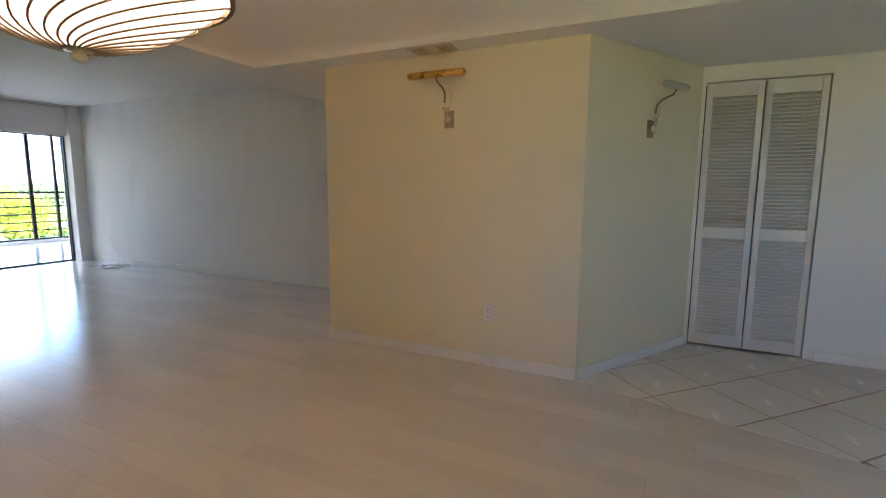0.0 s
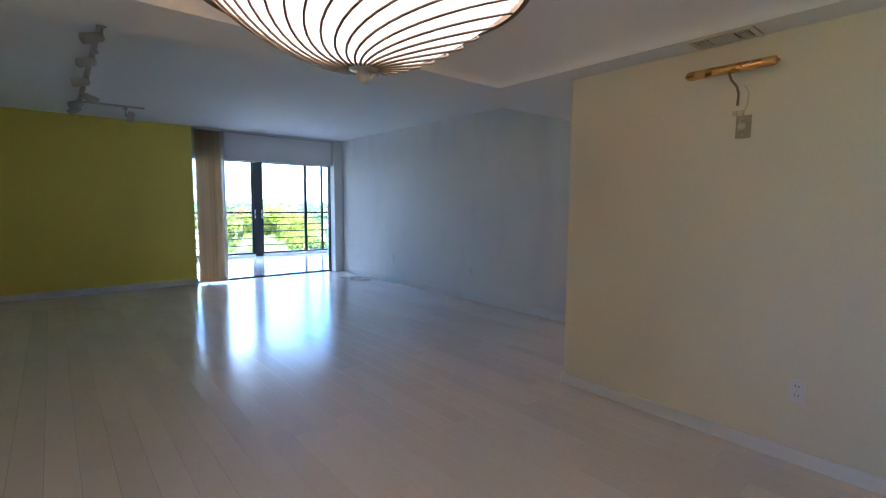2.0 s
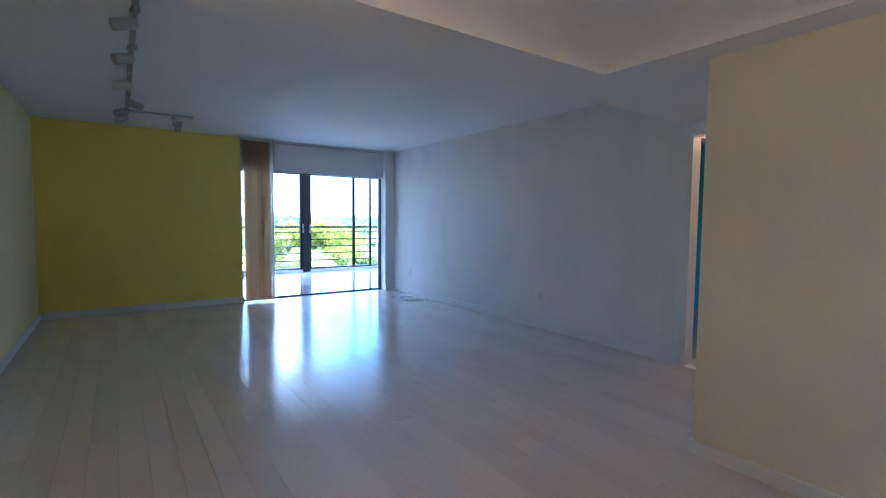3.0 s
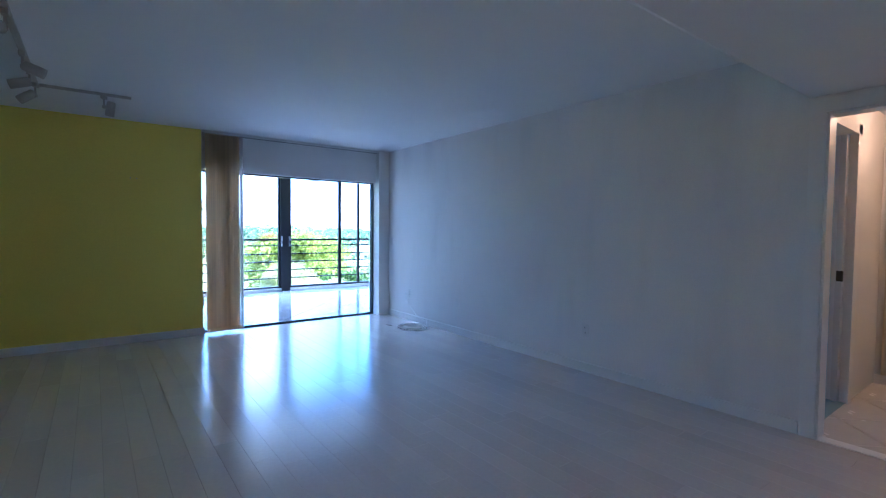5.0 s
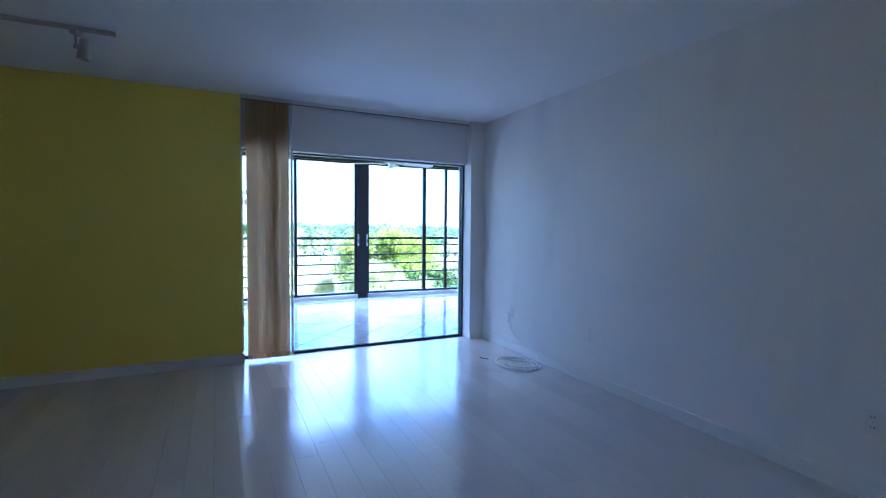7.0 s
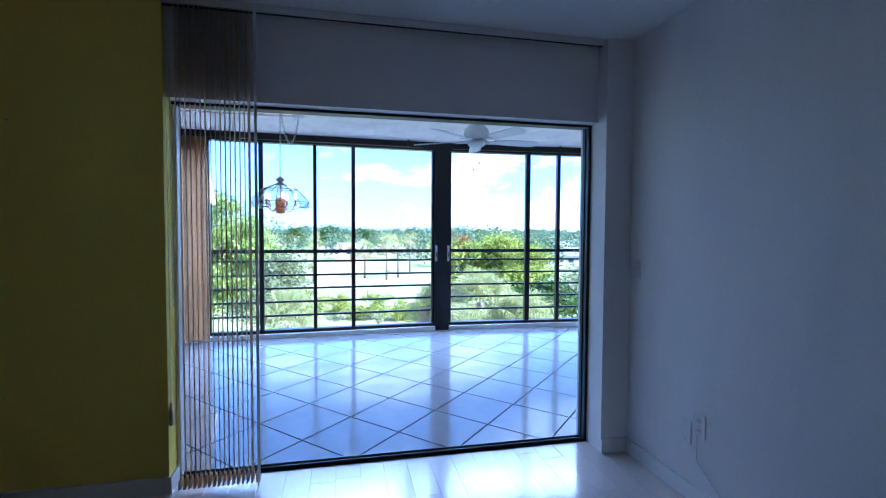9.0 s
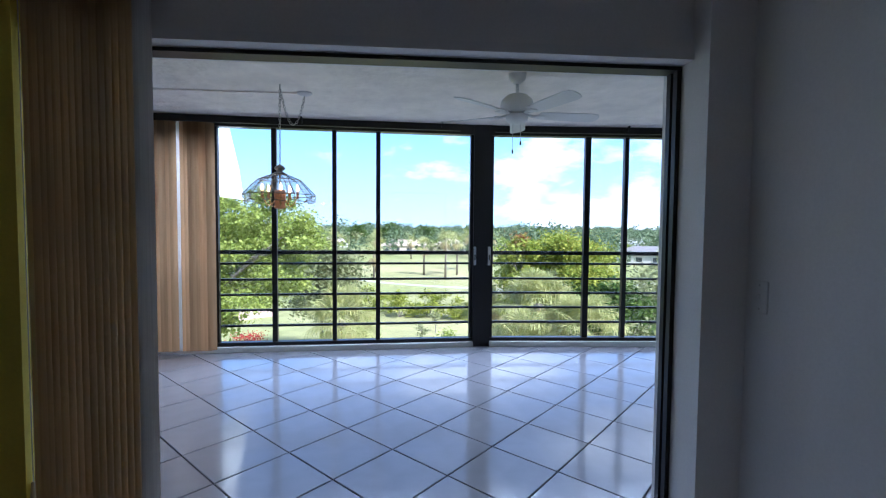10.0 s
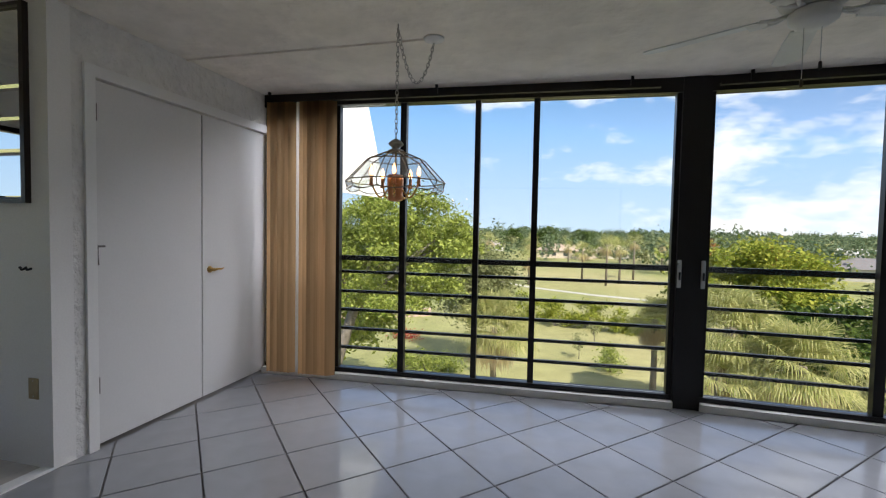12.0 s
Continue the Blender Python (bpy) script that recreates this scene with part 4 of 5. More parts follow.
# ---- balcony: ceiling fan ----
def ceiling_fan(x, y, start):
    t = thing("ceiling_fan", (x, y, ZB - 2.53), "white five-blade ceiling fan with pull chains", "fan")
    FANW = surface("white fan enamel", (0.70, 0.70, 0.66), 0.4, vary=0.04)
    bm = bmesh.new()
    lathe(bm, [(0.0, 2.529), (0.065, 2.529), (0.06, 2.49), (0.025, 2.455), (0.0, 2.455)], 24)
    part("canopy", bm, FANW, t, "", True)
    bm = bmesh.new()
    tube(bm, [(0, 0, 2.46), (0, 0, 2.37)], 0.012, 12)
    part("downrod", bm, FANW, t, "", True)
    bm = bmesh.new()
    lathe(bm, [(0.0, 2.385), (0.03, 2.385), (0.075, 2.37), (0.115, 2.335), (0.125, 2.29), (0.11, 2.25), (0.075, 2.235), (0.0, 2.235)], 28)
    part("motor_housing", bm, FANW, t, "", True)
    bm = bmesh.new()
    lathe(bm, [(0.0, 2.24), (0.05, 2.24), (0.085, 2.215), (0.08, 2.185), (0.05, 2.165), (0.0, 2.16)], 24)
    part("switch_housing", bm, FANW, t, "", True)
    for k in range(5):
        a = start + 2 * math.pi * k / 5
        rot = Matrix.Rotation(a, 3, "Z")
        bm = bmesh.new()
        tube(bm, [(0.07, 0, 2.235), (0.12, 0.012, 2.22), (0.17, 0.03, 2.222)], 0.008, 8)
        tube(bm, [(0.07, 0, 2.235), (0.12, -0.012, 2.22), (0.17, -0.03, 2.222)], 0.008, 8)
        box(bm, 0.15, -0.035, 2.217, 0.22, 0.035, 2.223, 0.001)
        bmesh.ops.rotate(bm, verts=bm.verts, cent=(0, 0, 0), matrix=rot)
        iron = part("blade_iron", bm, FANW, t, "", True)
        bm = bmesh.new()
        outline = [(0.17, -0.05), (0.30, -0.06), (0.58, -0.068), (0.63, -0.055), (0.65, -0.02), (0.65, 0.02), (0.63, 0.055), (0.58, 0.068), (0.30, 0.06), (0.17, 0.05)]
        prism(bm, outline, -0.003, 0.003)
        bmesh.ops.rotate(bm, verts=bm.verts, cent=(0, 0, 0), matrix=Matrix.Rotation(radians(-13), 3, "X"))
        bmesh.ops.translate(bm, verts=bm.verts, vec=(0, 0, 2.228))
        bmesh.ops.rotate(bm, verts=bm.verts, cent=(0, 0, 0), matrix=rot)
        part("blade", bm, FANW, iron)
    for dy, z in ((-0.03, 1.965), (0.03, 2.03)):
        bm = bmesh.new()
        tube(bm, [(0, dy, 2.17), (0, dy, z)], 0.0018, 6)
        pull = part("pull_chain", bm, STEEL, t)
        bm = bmesh.new()
        lathe(bm, [(0.0, z - 0.03), (0.007, z - 0.025), (0.006, z), (0.0, z + 0.004)], 10, 0, dy)
        part("pull_knob", bm, WOOD, pull, "dark pull knob", True)
    return t


ceiling_fan(-9.57, 5.335, 0.38)


# ---- balcony: glass chandelier on a swagged chain ----
def chain(bm, pts, link=0.032, r=0.0022, w=0.009):
    """Oval links along a line, each turned a quarter from the last."""
    pts = [Vector(p) for p in pts]
    seg = [(b - a).length for a, b in zip(pts, pts[1:])]
    total, s, k = sum(seg), 0.0, 0
    while s + link * 0.75 <= total:
        mid = s + link / 2
        acc = 0.0
        for a, b, l in zip(pts, pts[1:], seg):
            if acc + l >= mid or b is pts[-1]:
                p = a.lerp(b, min(1, (mid - acc) / l))
                d = (b - a).normalized()
                break
            acc += l
        side = d.orthogonal().normalized()
        side = Matrix.Rotation(math.pi / 2 * (k % 2), 3, d) @ side
        loop = []
        for i in range(11):
            a = 2 * math.pi * i / 10
            loop.append(p + d * (link * 0.58) * math.cos(a) + side * w * math.sin(a))
        tube(bm, loop, r, 5, False)
        s += link * 0.85
        k += 1


def chandelier(x, y):
    t = thing("chandelier", (x, y, 0), "octagonal clear glass chandelier in brass came, lit candle bulbs", "chandelier")
    t.location.z, t.scale = 0.125, (0.9, 0.9, 0.9)
    N = 10
    rings = ((0.062, 1.842), (0.19, 1.79), (0.325, 1.65), (0.312, 1.598))
    at = lambda r, z, k: Vector((r * math.cos(2 * math.pi * k / N), r * math.sin(2 * math.pi * k / N), z))
    LAMPGLASS = clear_glass("bevelled lamp glass", (0.97, 0.985, 0.98), 0.4)
    for (ra, za), (rb, zb) in zip(rings, rings[1:]):
        for k in range(N):
            bm = bmesh.new()
            q = [at(ra, za, k), at(ra, za, k + 1), at(rb, zb, k + 1), at(rb, zb, k)]
            if zb < 1.6:
                mid = (q[2] + q[3]) / 2 + Vector((0, 0, -0.022))
                q = [q[0], q[1], q[2] + Vector((0, 0, 0.012)), q[2].lerp(mid, 0.6), mid, q[3].lerp(mid, 0.6), q[3] + Vector((0, 0, 0.012))]
            bm.faces.new([bm.verts.new(p) for p in q])
            bmesh.ops.solidify(bm, geom=bm.faces[:], thickness=0.003)
            part("glass_panel", bm, LAMPGLASS, t).visible_shadow = False
    for k in range(N):
        bm = bmesh.new()
        tube(bm, [at(r, z, k) for r, z in rings[:3]] + [at(0.312, 1.61, k)], 0.004, 6)
        part("came_rib", bm, BRONZE, t)
    for r, z in rings[:3]:
        bm = bmesh.new()
        tube(bm, [at(r, z, k) for k in range(N + 1)], 0.004, 6)
        part("came_ring", bm, BRONZE, t)
    bm = bmesh.new()
    tube(bm, [(0.315 * math.cos(2 * math.pi * k / 60), 0.315 * math.sin(2 * math.pi * k / 60), 1.605 - 0.018 * abs(math.sin(math.pi * k * N / 60))) for k in range(61)], 0.0035, 6)
    part("scalloped_edge", bm, BRONZE, t, "", True)
    bm = bmesh.new()
    lathe(bm, [(0.0, 1.84), (0.064, 1.842), (0.05, 1.856), (0.022, 1.868), (0.045, 1.888), (0.05, 1.898), (0.03, 1.918), (0.01, 1.93), (0.0, 1.935)], 16)
    part("top_finial", bm, PEWTER, t, "", True)
    bm = bmesh.new()
    tube(bm, [(0, 0, 1.84), (0, 0, 1.55)], 0.007, 8)
    part("stem", bm, BRASS, t)
    bm = bmesh.new()
    lathe(bm, [(0.0, 1.70), (0.05, 1.695), (0.055, 1.66), (0.048, 1.56), (0.052, 1.535), (0.03, 1.525), (0.0, 1.522)], 12)
    part("centre_column", bm, COPPER, t, "copper centre column", True)
    for k in range(5):
        a = 2 * math.pi * k / 5 + 0.3
        c, s = math.cos(a), math.sin(a)
        bm = bmesh.new()
        tube(bm, [((0.05 + 0.11 * u) * c, (0.05 + 0.11 * u) * s, 1.60 - 0.065 * math.sin(math.pi * min(1, u * 1.05)) + 0.03 * u) for u in [i / 10 for i in range(11)]], 0.006, 8)
        arm = part("arm", bm, BRASS, t, "curved brass arm", True)
        bm = bmesh.new()
        lathe(bm, [(0.0, 1.618), (0.02, 1.622), (0.012, 1.632), (0.011, 1.685), (0.0, 1.685)], 12, 0.16 * c, 0.16 * s)
        part("candle", bm, COPPER, arm, "copper candle sleeve", True)
        bm = bmesh.new()
        lathe(bm, [(0.0, 1.685), (0.008, 1.687), (0.014, 1.705), (0.010, 1.73), (0.0, 1.755)], 12, 0.16 * c, 0.16 * s)
        part("bulb", bm, BULB, arm, "lit candle bulb", True)
    return t


BULB = glowing("lit candle bulb", (1.0, 0.55, 0.22), 5.0)
CX, CY = -10.045, 3.465
chandelier(CX, CY)
t = thing("swag_chain", (CX, CY, ZB), "grey swag chain from ceiling hook to canopy", "chain")
bm = bmesh.new()
chain(bm, [(0, 0, -0.645), (0.018, 0.01, -0.04)])
part("drop_chain", bm, PEWTER, t)
bm = bmesh.new()
hook, plate = Vector((0.022, 0.012, -0.03)), Vector((-0.212, 0.159, -0.03))
swag = []
for i in range(17):
    u = i / 16
    p = hook.lerp(plate, u)
    p.z -= 0.27 * (1 - (2 * u - 1) ** 2)
    swag.append(p)
chain(bm, swag)
part("swag", bm, PEWTER, t)
bm = bmesh.new()
tube(bm, [(0.022, 0.012, 0), (0.022, 0.012, -0.02), (0.035, 0.012, -0.035), (0.022, 0.012, -0.05), (0.010, 0.012, -0.038)], 0.004, 8)
part("hook", bm, PEWTER, t, "", True)
bm = bmesh.new()
lathe(bm, [(0.0, 0.0), (0.065, 0.0), (0.06, -0.012), (0.02, -0.028), (0.0, -0.03)], 24, -0.212, 0.159)
part("canopy", bm, PLASTIC, t, "white ceiling canopy", True)
t = thing("ceiling_conduit", (0, 0, 0), "white painted conduit along the balcony ceiling", "conduit")
part("channel", boxes((-10.267, YB, ZB - 0.012, -10.247, 3.56, ZB)), STUCCO, t)


# ---- outside ----
G = -9.0


def leaf_material(name, dark, light, gloss=0.0):
    m, nt, b = nodes_of(name)
    nt.nodes.remove(b)
    out = nt.nodes["Material Output"]
    ge = nt.nodes.new("ShaderNodeNewGeometry")
    rp = nt.nodes.new("ShaderNodeValToRGB")
    rp.color_ramp.elements[0].color = (*dark, 1)
    rp.color_ramp.elements[1].color = (*light, 1)
    df = nt.nodes.new("ShaderNodeBsdfDiffuse")
    tl = nt.nodes.new("ShaderNodeBsdfTranslucent")
    mx = nt.nodes.new("ShaderNodeMixShader")
    mx.inputs[0].default_value = 0.35
    nt.links.new(ge.outputs["Random Per Island"], rp.inputs[0])
    for n in (df, tl):
        nt.links.new(rp.outputs[0], n.inputs[0])
    nt.links.new(df.outputs[0], mx.inputs[1])
    nt.links.new(tl.outputs[0], mx.inputs[2])
    nt.links.new(mx.outputs[0], out.inputs[0])
    return m


LEAF = leaf_material("bright green leaves", (0.15, 0.21, 0.04), (0.50, 0.55, 0.14))
LEAF_D = leaf_material("dark green leaves", (0.05, 0.09, 0.025), (0.15, 0.21, 0.05))
LEAF_G = leaf_material("grey green leaves", (0.18, 0.20, 0.09), (0.34, 0.35, 0.17))
LEAF_S = leaf_material("yellow green leaves", (0.16, 0.22, 0.03), (0.50, 0.50, 0.10))
LEAF_R = leaf_material("reddish seed spikes", (0.30, 0.10, 0.04), (0.40, 0.20, 0.08))
FROND = leaf_material("palm fronds", (0.28, 0.32, 0.10), (0.62, 0.58, 0.27))
STRAW = leaf_material("dry palm fronds", (0.48, 0.37, 0.20), (0.64, 0.52, 0.32))
# lighter, greyer leaf colours: aerial haze put into the distant foliage
LEAF_HAZE = leaf_material("haze-paled far leaves", (0.07, 0.115, 0.06), (0.25, 0.30, 0.17))
BARK = surface("grey tree bark", (0.20, 0.17, 0.14), 0.9, vary=0.25, scale=3, fine=20, bump=0.6, dist=0.03)
TRUNK = surface("palm trunk", (0.22, 0.18, 0.13), 0.9, vary=0.25, scale=4, fine=15, bump=0.6, dist=0.03)


def leaf_cloud(name, centres, spread, count, size, material, seed, slim=0.5, up=0.4):
    """Many small folded leaves round the given centres, as one mesh."""
    rng = np.random.default_rng(seed)
    c = np.asarray(centres, float)
    p = c[rng.integers(0, len(c), count)] + rng.normal(0, 1, (count, 3)) * np.asarray(spread)
    d = rng.normal(0, 1, (count, 3))
    d[:, 2] = d[:, 2] * 0.6 - 0.15
    d /= np.linalg.norm(d, axis=1)[:, None]
    n = rng.normal(0, 1, (count, 3))
    n[:, 2] += up * 2
    s = np.cross(d, n)
    s /= np.linalg.norm(s, axis=1)[:, None] + 1e-9
    k = size * rng.uniform(0.6, 1.3, (count, 1))
    a, b = p - d * k, p + d * k
    l, r = p + s * k * slim, p - s * k * slim
    v = np.stack((a, l, b, r), 1).reshape(-1, 3)
    f = np.arange(count * 4).reshape(-1, 4)
    me = bpy.data.meshes.new(name)
    me.from_pydata(v.tolist(), [], f.tolist())
    me.materials.append(material)
    return me


def clumps(rng, centre, radii, n, fill=0.35):
    out = []
    for _ in range(n):
        v = Vector((rng.gauss(0, 1), rng.gauss(0, 1), rng.gauss(0, 1))).normalized()
        k = fill + (1 - fill) * rng.random() ** 0.5
        k *= 0.85 + 0.3 * noise.noise(v * 2.3 + Vector(centre))
        out.append((centre[0] + v.x * radii[0] * k, centre[1] + v.y * radii[1] * k, centre[2] + v.z * radii[2] * k))
    return out


def tree(at, crown, radii, label, material, seed, leaves=9000, size=0.13, n=70, spread=0.45, limbs=9, trunk_r=0.22, lean=(0, 0), extra=None, name="tree"):
    t = thing(name, (at[0], at[1], G), label, "tree")
    rng = random.Random(seed)
    base = Vector((0, 0, -0.1))
    cc = Vector((crown[0] - at[0], crown[1] - at[1], crown[2] - G))
    fork = Vector((cc.x * 0.55, cc.y * 0.55, max(1.0, cc.z - radii[2] * 0.8)))
    cl = clumps(rng, tuple(cc), radii, n)
    bm = bmesh.new()
    tube(bm, [base, base.lerp(fork, 0.4) + Vector((0.1, 0.05, 0)), fork, fork.lerp(cc, 0.6)], [trunk_r * 1.3, trunk_r, trunk_r * 0.8, trunk_r * 0.45], 10)
    part("trunk", bm, BARK, t, "grey branching trunk", True)
    for c in rng.sample(cl, min(limbs, len(cl))):
        c = Vector(c)
        mid = fork.lerp(c, 0.5) + Vector((rng.uniform(-0.3, 0.3), rng.uniform(-0.3, 0.3), rng.uniform(0, 0.4)))
        bm = bmesh.new()
        tube(bm, [fork, mid, c], [trunk_r * 0.5, trunk_r * 0.28, trunk_r * 0.1], 7)
        part("limb", bm, BARK, t, "", True)
    ob = new("crown", leaf_cloud("crown", cl, (spread, spread, spread * 0.6), leaves, size, material, seed))
    ob.parent = t
    if extra:
        tops = [c for c in cl if c[2] > cc.z + radii[2] * 0.3][:8]
        ob = new("seed_spikes", leaf_cloud("seed_spikes", tops, (0.25, 0.25, 0.3), 260, 0.16, extra, seed + 1, 0.15, 0))
        ob.parent = t
    return t


def fan_palm(at, top, label, seed, size=1.35, fronds=46, dry=24, trunk_r=0.17, blades=40, name="palm_tree"):
    """A cabbage palm: straight trunk, a round head of fan leaves and a skirt of dry ones."""
    t = thing(name, (at[0], at[1], G), label, "palm")
    h = top - G
    rng = random.Random(seed)
    bm = bmesh.new()
    tube(bm, [(0, 0, -0.1), (0.05, 0.03, h * 0.5), (0, 0, h)], [trunk_r * 1.25, trunk_r, trunk_r * 1.1], 10)
    part("trunk", bm, TRUNK, t, "", True)

    def head(count, lo, hi, scale):
        v, f = [], []
        for i in range(count):
            az = rng.uniform(0, 2 * math.pi)
            el = radians(rng.uniform(lo, hi))
            d = Vector((math.cos(az) * math.cos(el), math.sin(az) * math.cos(el), math.sin(el)))
            side = Vector((-math.sin(az), math.cos(az), 0))
            up = side.cross(d) * -1
            stem = size * scale * rng.uniform(0.55, 0.8)
            root = Vector((0, 0, h)) + d * 0.12
            tip = root + d * stem - Vector((0, 0, 0.12 * stem))
            w = side * 0.015
            k = len(v)
            v += [root - w, root + w, tip + w, tip - w]
            f.append((k, k + 1, k + 2, k + 3))
            for b in range(blades):
                a = radians(-115 + 230 * b / (blades - 1))
                dirn = (d * math.cos(a) + side * math.sin(a)).normalized()
                L = size * scale * rng.uniform(0.62, 0.85) * (0.75 + 0.25 * math.cos(a))
                drop = Vector((0, 0, -1)) * L
                p1 = tip + dirn * L * 0.5 - up * 0.03
                p2 = tip + dirn * L * 0.85 + drop * 0.18
                p3 = tip + dirn * L * 0.98 + drop * rng.uniform(0.42, 0.65)
                bw = (d * -math.sin(a) + side * math.cos(a)) * (0.014 if blades > 20 else 0.028) * size
                k = len(v)
                v += [tip, p1 + bw, p1 - bw, p2 + bw * 0.7, p2 - bw * 0.7, p3]
                f += [(k, k + 1, k + 2), (k + 1, k + 3, k + 4, k + 2), (k + 3, k + 5, k + 4)]
        return v, f

    for nm, mat_, args, lab in (("crown", FROND, (fronds, -25, 80, 1.0), "green fan fronds"), ("dry_skirt", STRAW, (dry, -75, -30, 0.8), "dry straw coloured fronds")):
        v, f = head(*args)
        me = bpy.data.meshes.new(nm)
        me.from_pydata([tuple(p) for p in v], [], f)
        me.materials.append(mat_)
        ob = new(nm, me)
        ob.parent = t
        tagged(ob, lab)
    return t


def shrub(at, radii, label, material, seed, leaves=1500, size=0.14, slim=0.4, name="shrub"):
    t = thing(name, (at[0], at[1], G), label, "shrub")
    rng = random.Random(seed)
    cl = [c for c in clumps(rng, (0, 0, radii[2] * 0.5), radii, 26, 0.2) if c[2] > 0.1]
    bm = bmesh.new()
    for c in cl[:5]:
        tube(bm, [(0, 0, -0.05), tuple(0.6 * x for x in c), c], [0.05, 0.03, 0.012], 6)
    part("stems", bm, BARK, t)
    ob = new("foliage", leaf_cloud("foliage", cl, (0.3, 0.3, 0.22), leaves, size, material, seed, slim))
    ob.parent = t
    return t


# ground, one sheet to the horizon
def ground():
    m, nt, b = nodes_of("lawn and rough grass")
    tc = nt.nodes.new("ShaderNodeTexCoord")
    big = nt.nodes.new("ShaderNodeTexNoise")
    big.inputs["Scale"].default_value, big.inputs["Detail"].default_value = 0.02, 4
    small = nt.nodes.new("ShaderNodeTexNoise")
    small.inputs["Scale"].default_value, small.inputs["Detail"].default_value = 0.6, 8
    rp = nt.nodes.new("ShaderNodeValToRGB")
    rp.color_ramp.elements[0].position, rp.color_ramp.elements[1].position = 0.35, 0.68
    rp.color_ramp.elements[0].color = (0.25, 0.28, 0.10, 1)
    rp.color_ramp.elements[1].color = (0.43, 0.38, 0.19, 1)
    hs = nt.nodes.new("ShaderNodeHueSaturation")
    mr = nt.nodes.new("ShaderNodeMapRange")
    mr.inputs["To Min"].default_value, mr.inputs["To Max"].default_value = 0.65, 1.35
    for n in (big, small):
        nt.links.new(tc.outputs["Object"], n.inputs["Vector"])
    nt.links.new(big.outputs["Fac"], rp.inputs[0])
    nt.links.new(small.outputs["Fac"], mr.inputs["Value"])
    nt.links.new(mr.outputs[0], hs.inputs["Value"])
    nt.links.new(rp.outputs[0], hs.inputs["Color"])
    nt.links.new(hs.outputs[0], b.inputs["Base Color"])
    b.inputs["Roughness"].default_value = 0.95
    b.inputs["Specular IOR Level"].default_value = 0.1
    bm = bmesh.new()
    rings = []
    for r in (0.01, 20, 60, 150, 400, 1200, 4500):
        rings.append([bm.verts.new((-11 + r * math.cos(2 * math.pi * k / 64), 5 + r * math.sin(2 * math.pi * k / 64), G)) for k in range(64)])
    for a, c in zip(rings, rings[1:]):
        for k in range(64):
            bm.faces.new((a[k], a[(k + 1) % 64], c[(k + 1) % 64], c[k]))
    bm.faces.new(rings[0])
    structure("ground", bm, m, "green and straw coloured golf course lawn")


ground()
PATHM = surface("pale concrete path", (0.52, 0.50, 0.44), 0.9, vary=0.1)
bm = bmesh.new()
pts = [(-110, -22), (-101, -8), (-93, -0.5), (-87, 9.3), (-82, 22), (-84, 40), (-95, 60)]
for (xa, ya), (xb, yb) in zip(pts, pts[1:]):
    prism(bm, [(xa - 0.9, ya), (xb - 0.9, yb), (xb + 0.9, yb), (xa + 0.9, ya)][::-1], G, G + 0.05)
structure("pavement", bm, PATHM, "pale concrete golf cart path")

# white wing walls of the building
WING = surface("white exterior stucco", (0.78, 0.77, 0.74), 0.85, vary=0.05, scale=1.5, fine=40, bump=0.3)
bm = bmesh.new()
rows = [(1.35, 1.83), (2.02, 1.75), (1.96, 2.19), (1.79, 2.96), (1.5, 4.3), (-0.6, 4.3), (-0.6, 2.1)]
a = [bm.verts.new((-13.2, y, z)) for y, z in rows]
b = [bm.verts.new((-13.5, y, z)) for y, z in rows]
bm.faces.new(a)
bm.faces.new(b[::-1])
for k in range(len(rows)):
    bm.faces.new((a[k], b[k], b[(k + 1) % len(rows)], a[(k + 1) % len(rows)]))
structure("wall_wing_1", bm, WING, "sunlit white stucco wing of the building")
bm = bmesh.new()
rows = [(8.13, 2.55), (7.98, 1.985), (7.985, 1.666), (9.4, 1.69), (9.4, 2.63), (8.15, 2.63)]
a = [bm.verts.new((-12.0, y, z)) for y, z in rows]
b = [bm.verts.new((-12.07, y, z)) for y, z in rows]
bm.faces.new(a)
bm.faces.new(b[::-1])
for k in range(len(rows)):
    bm.faces.new((a[k], b[k], b[(k + 1) % len(rows)], a[(k + 1) % len(rows)]))
structure("wall_wing_2", bm, WING, "shaded white stucco wing of the building")

# near trees
tree((-24.6, -6.0), (-26.0, -2.3, 0.25), (3.3, 4.0, 2.95), "broad leafy tree with bright green leaves and forked trunk", LEAF, 3, 62000, 0.072, 100, 0.33, 18, 0.26)
tree((-31.0, -9.5), (-32.0, -8.0, -3.0), (3.5, 3.5, 3.2), "leafy green tree behind the forked one", LEAF, 5, 9000, 0.16, 60, 0.5)
tree((-40.5, -1.6), (-40.9, -1.6, -2.4), (3.0, 3.4, 3.6), "thin grey-green tree on the lawn", LEAF_G, 6, 9500, 0.15, 70, 0.6, 10, 0.13)
tree((-32.8, 13.9), (-32.8, 13.4, -1.8), (3.6, 4.2, 3.0), "umbrella tree with yellow-green leaves and red spikes", LEAF_S, 7, 30000, 0.11, 80, 0.42, 8, 0.2, extra=LEAF_R)
tree((-31.5, 10.8), (-31.5, 10.8, -0.4), (1.2, 1.1, 2.0), "slim umbrella tree with yellow-green leaf tufts", LEAF_S, 8, 3600, 0.13, 14, 0.3, 6, 0.12, extra=LEAF_R)
tree((-27.4, 14.2), (-27.6, 14.0, -3.2), (2.6, 2.6, 2.4), "dense dark green tree near the palms", LEAF_D, 9, 11000, 0.13, 50, 0.42)
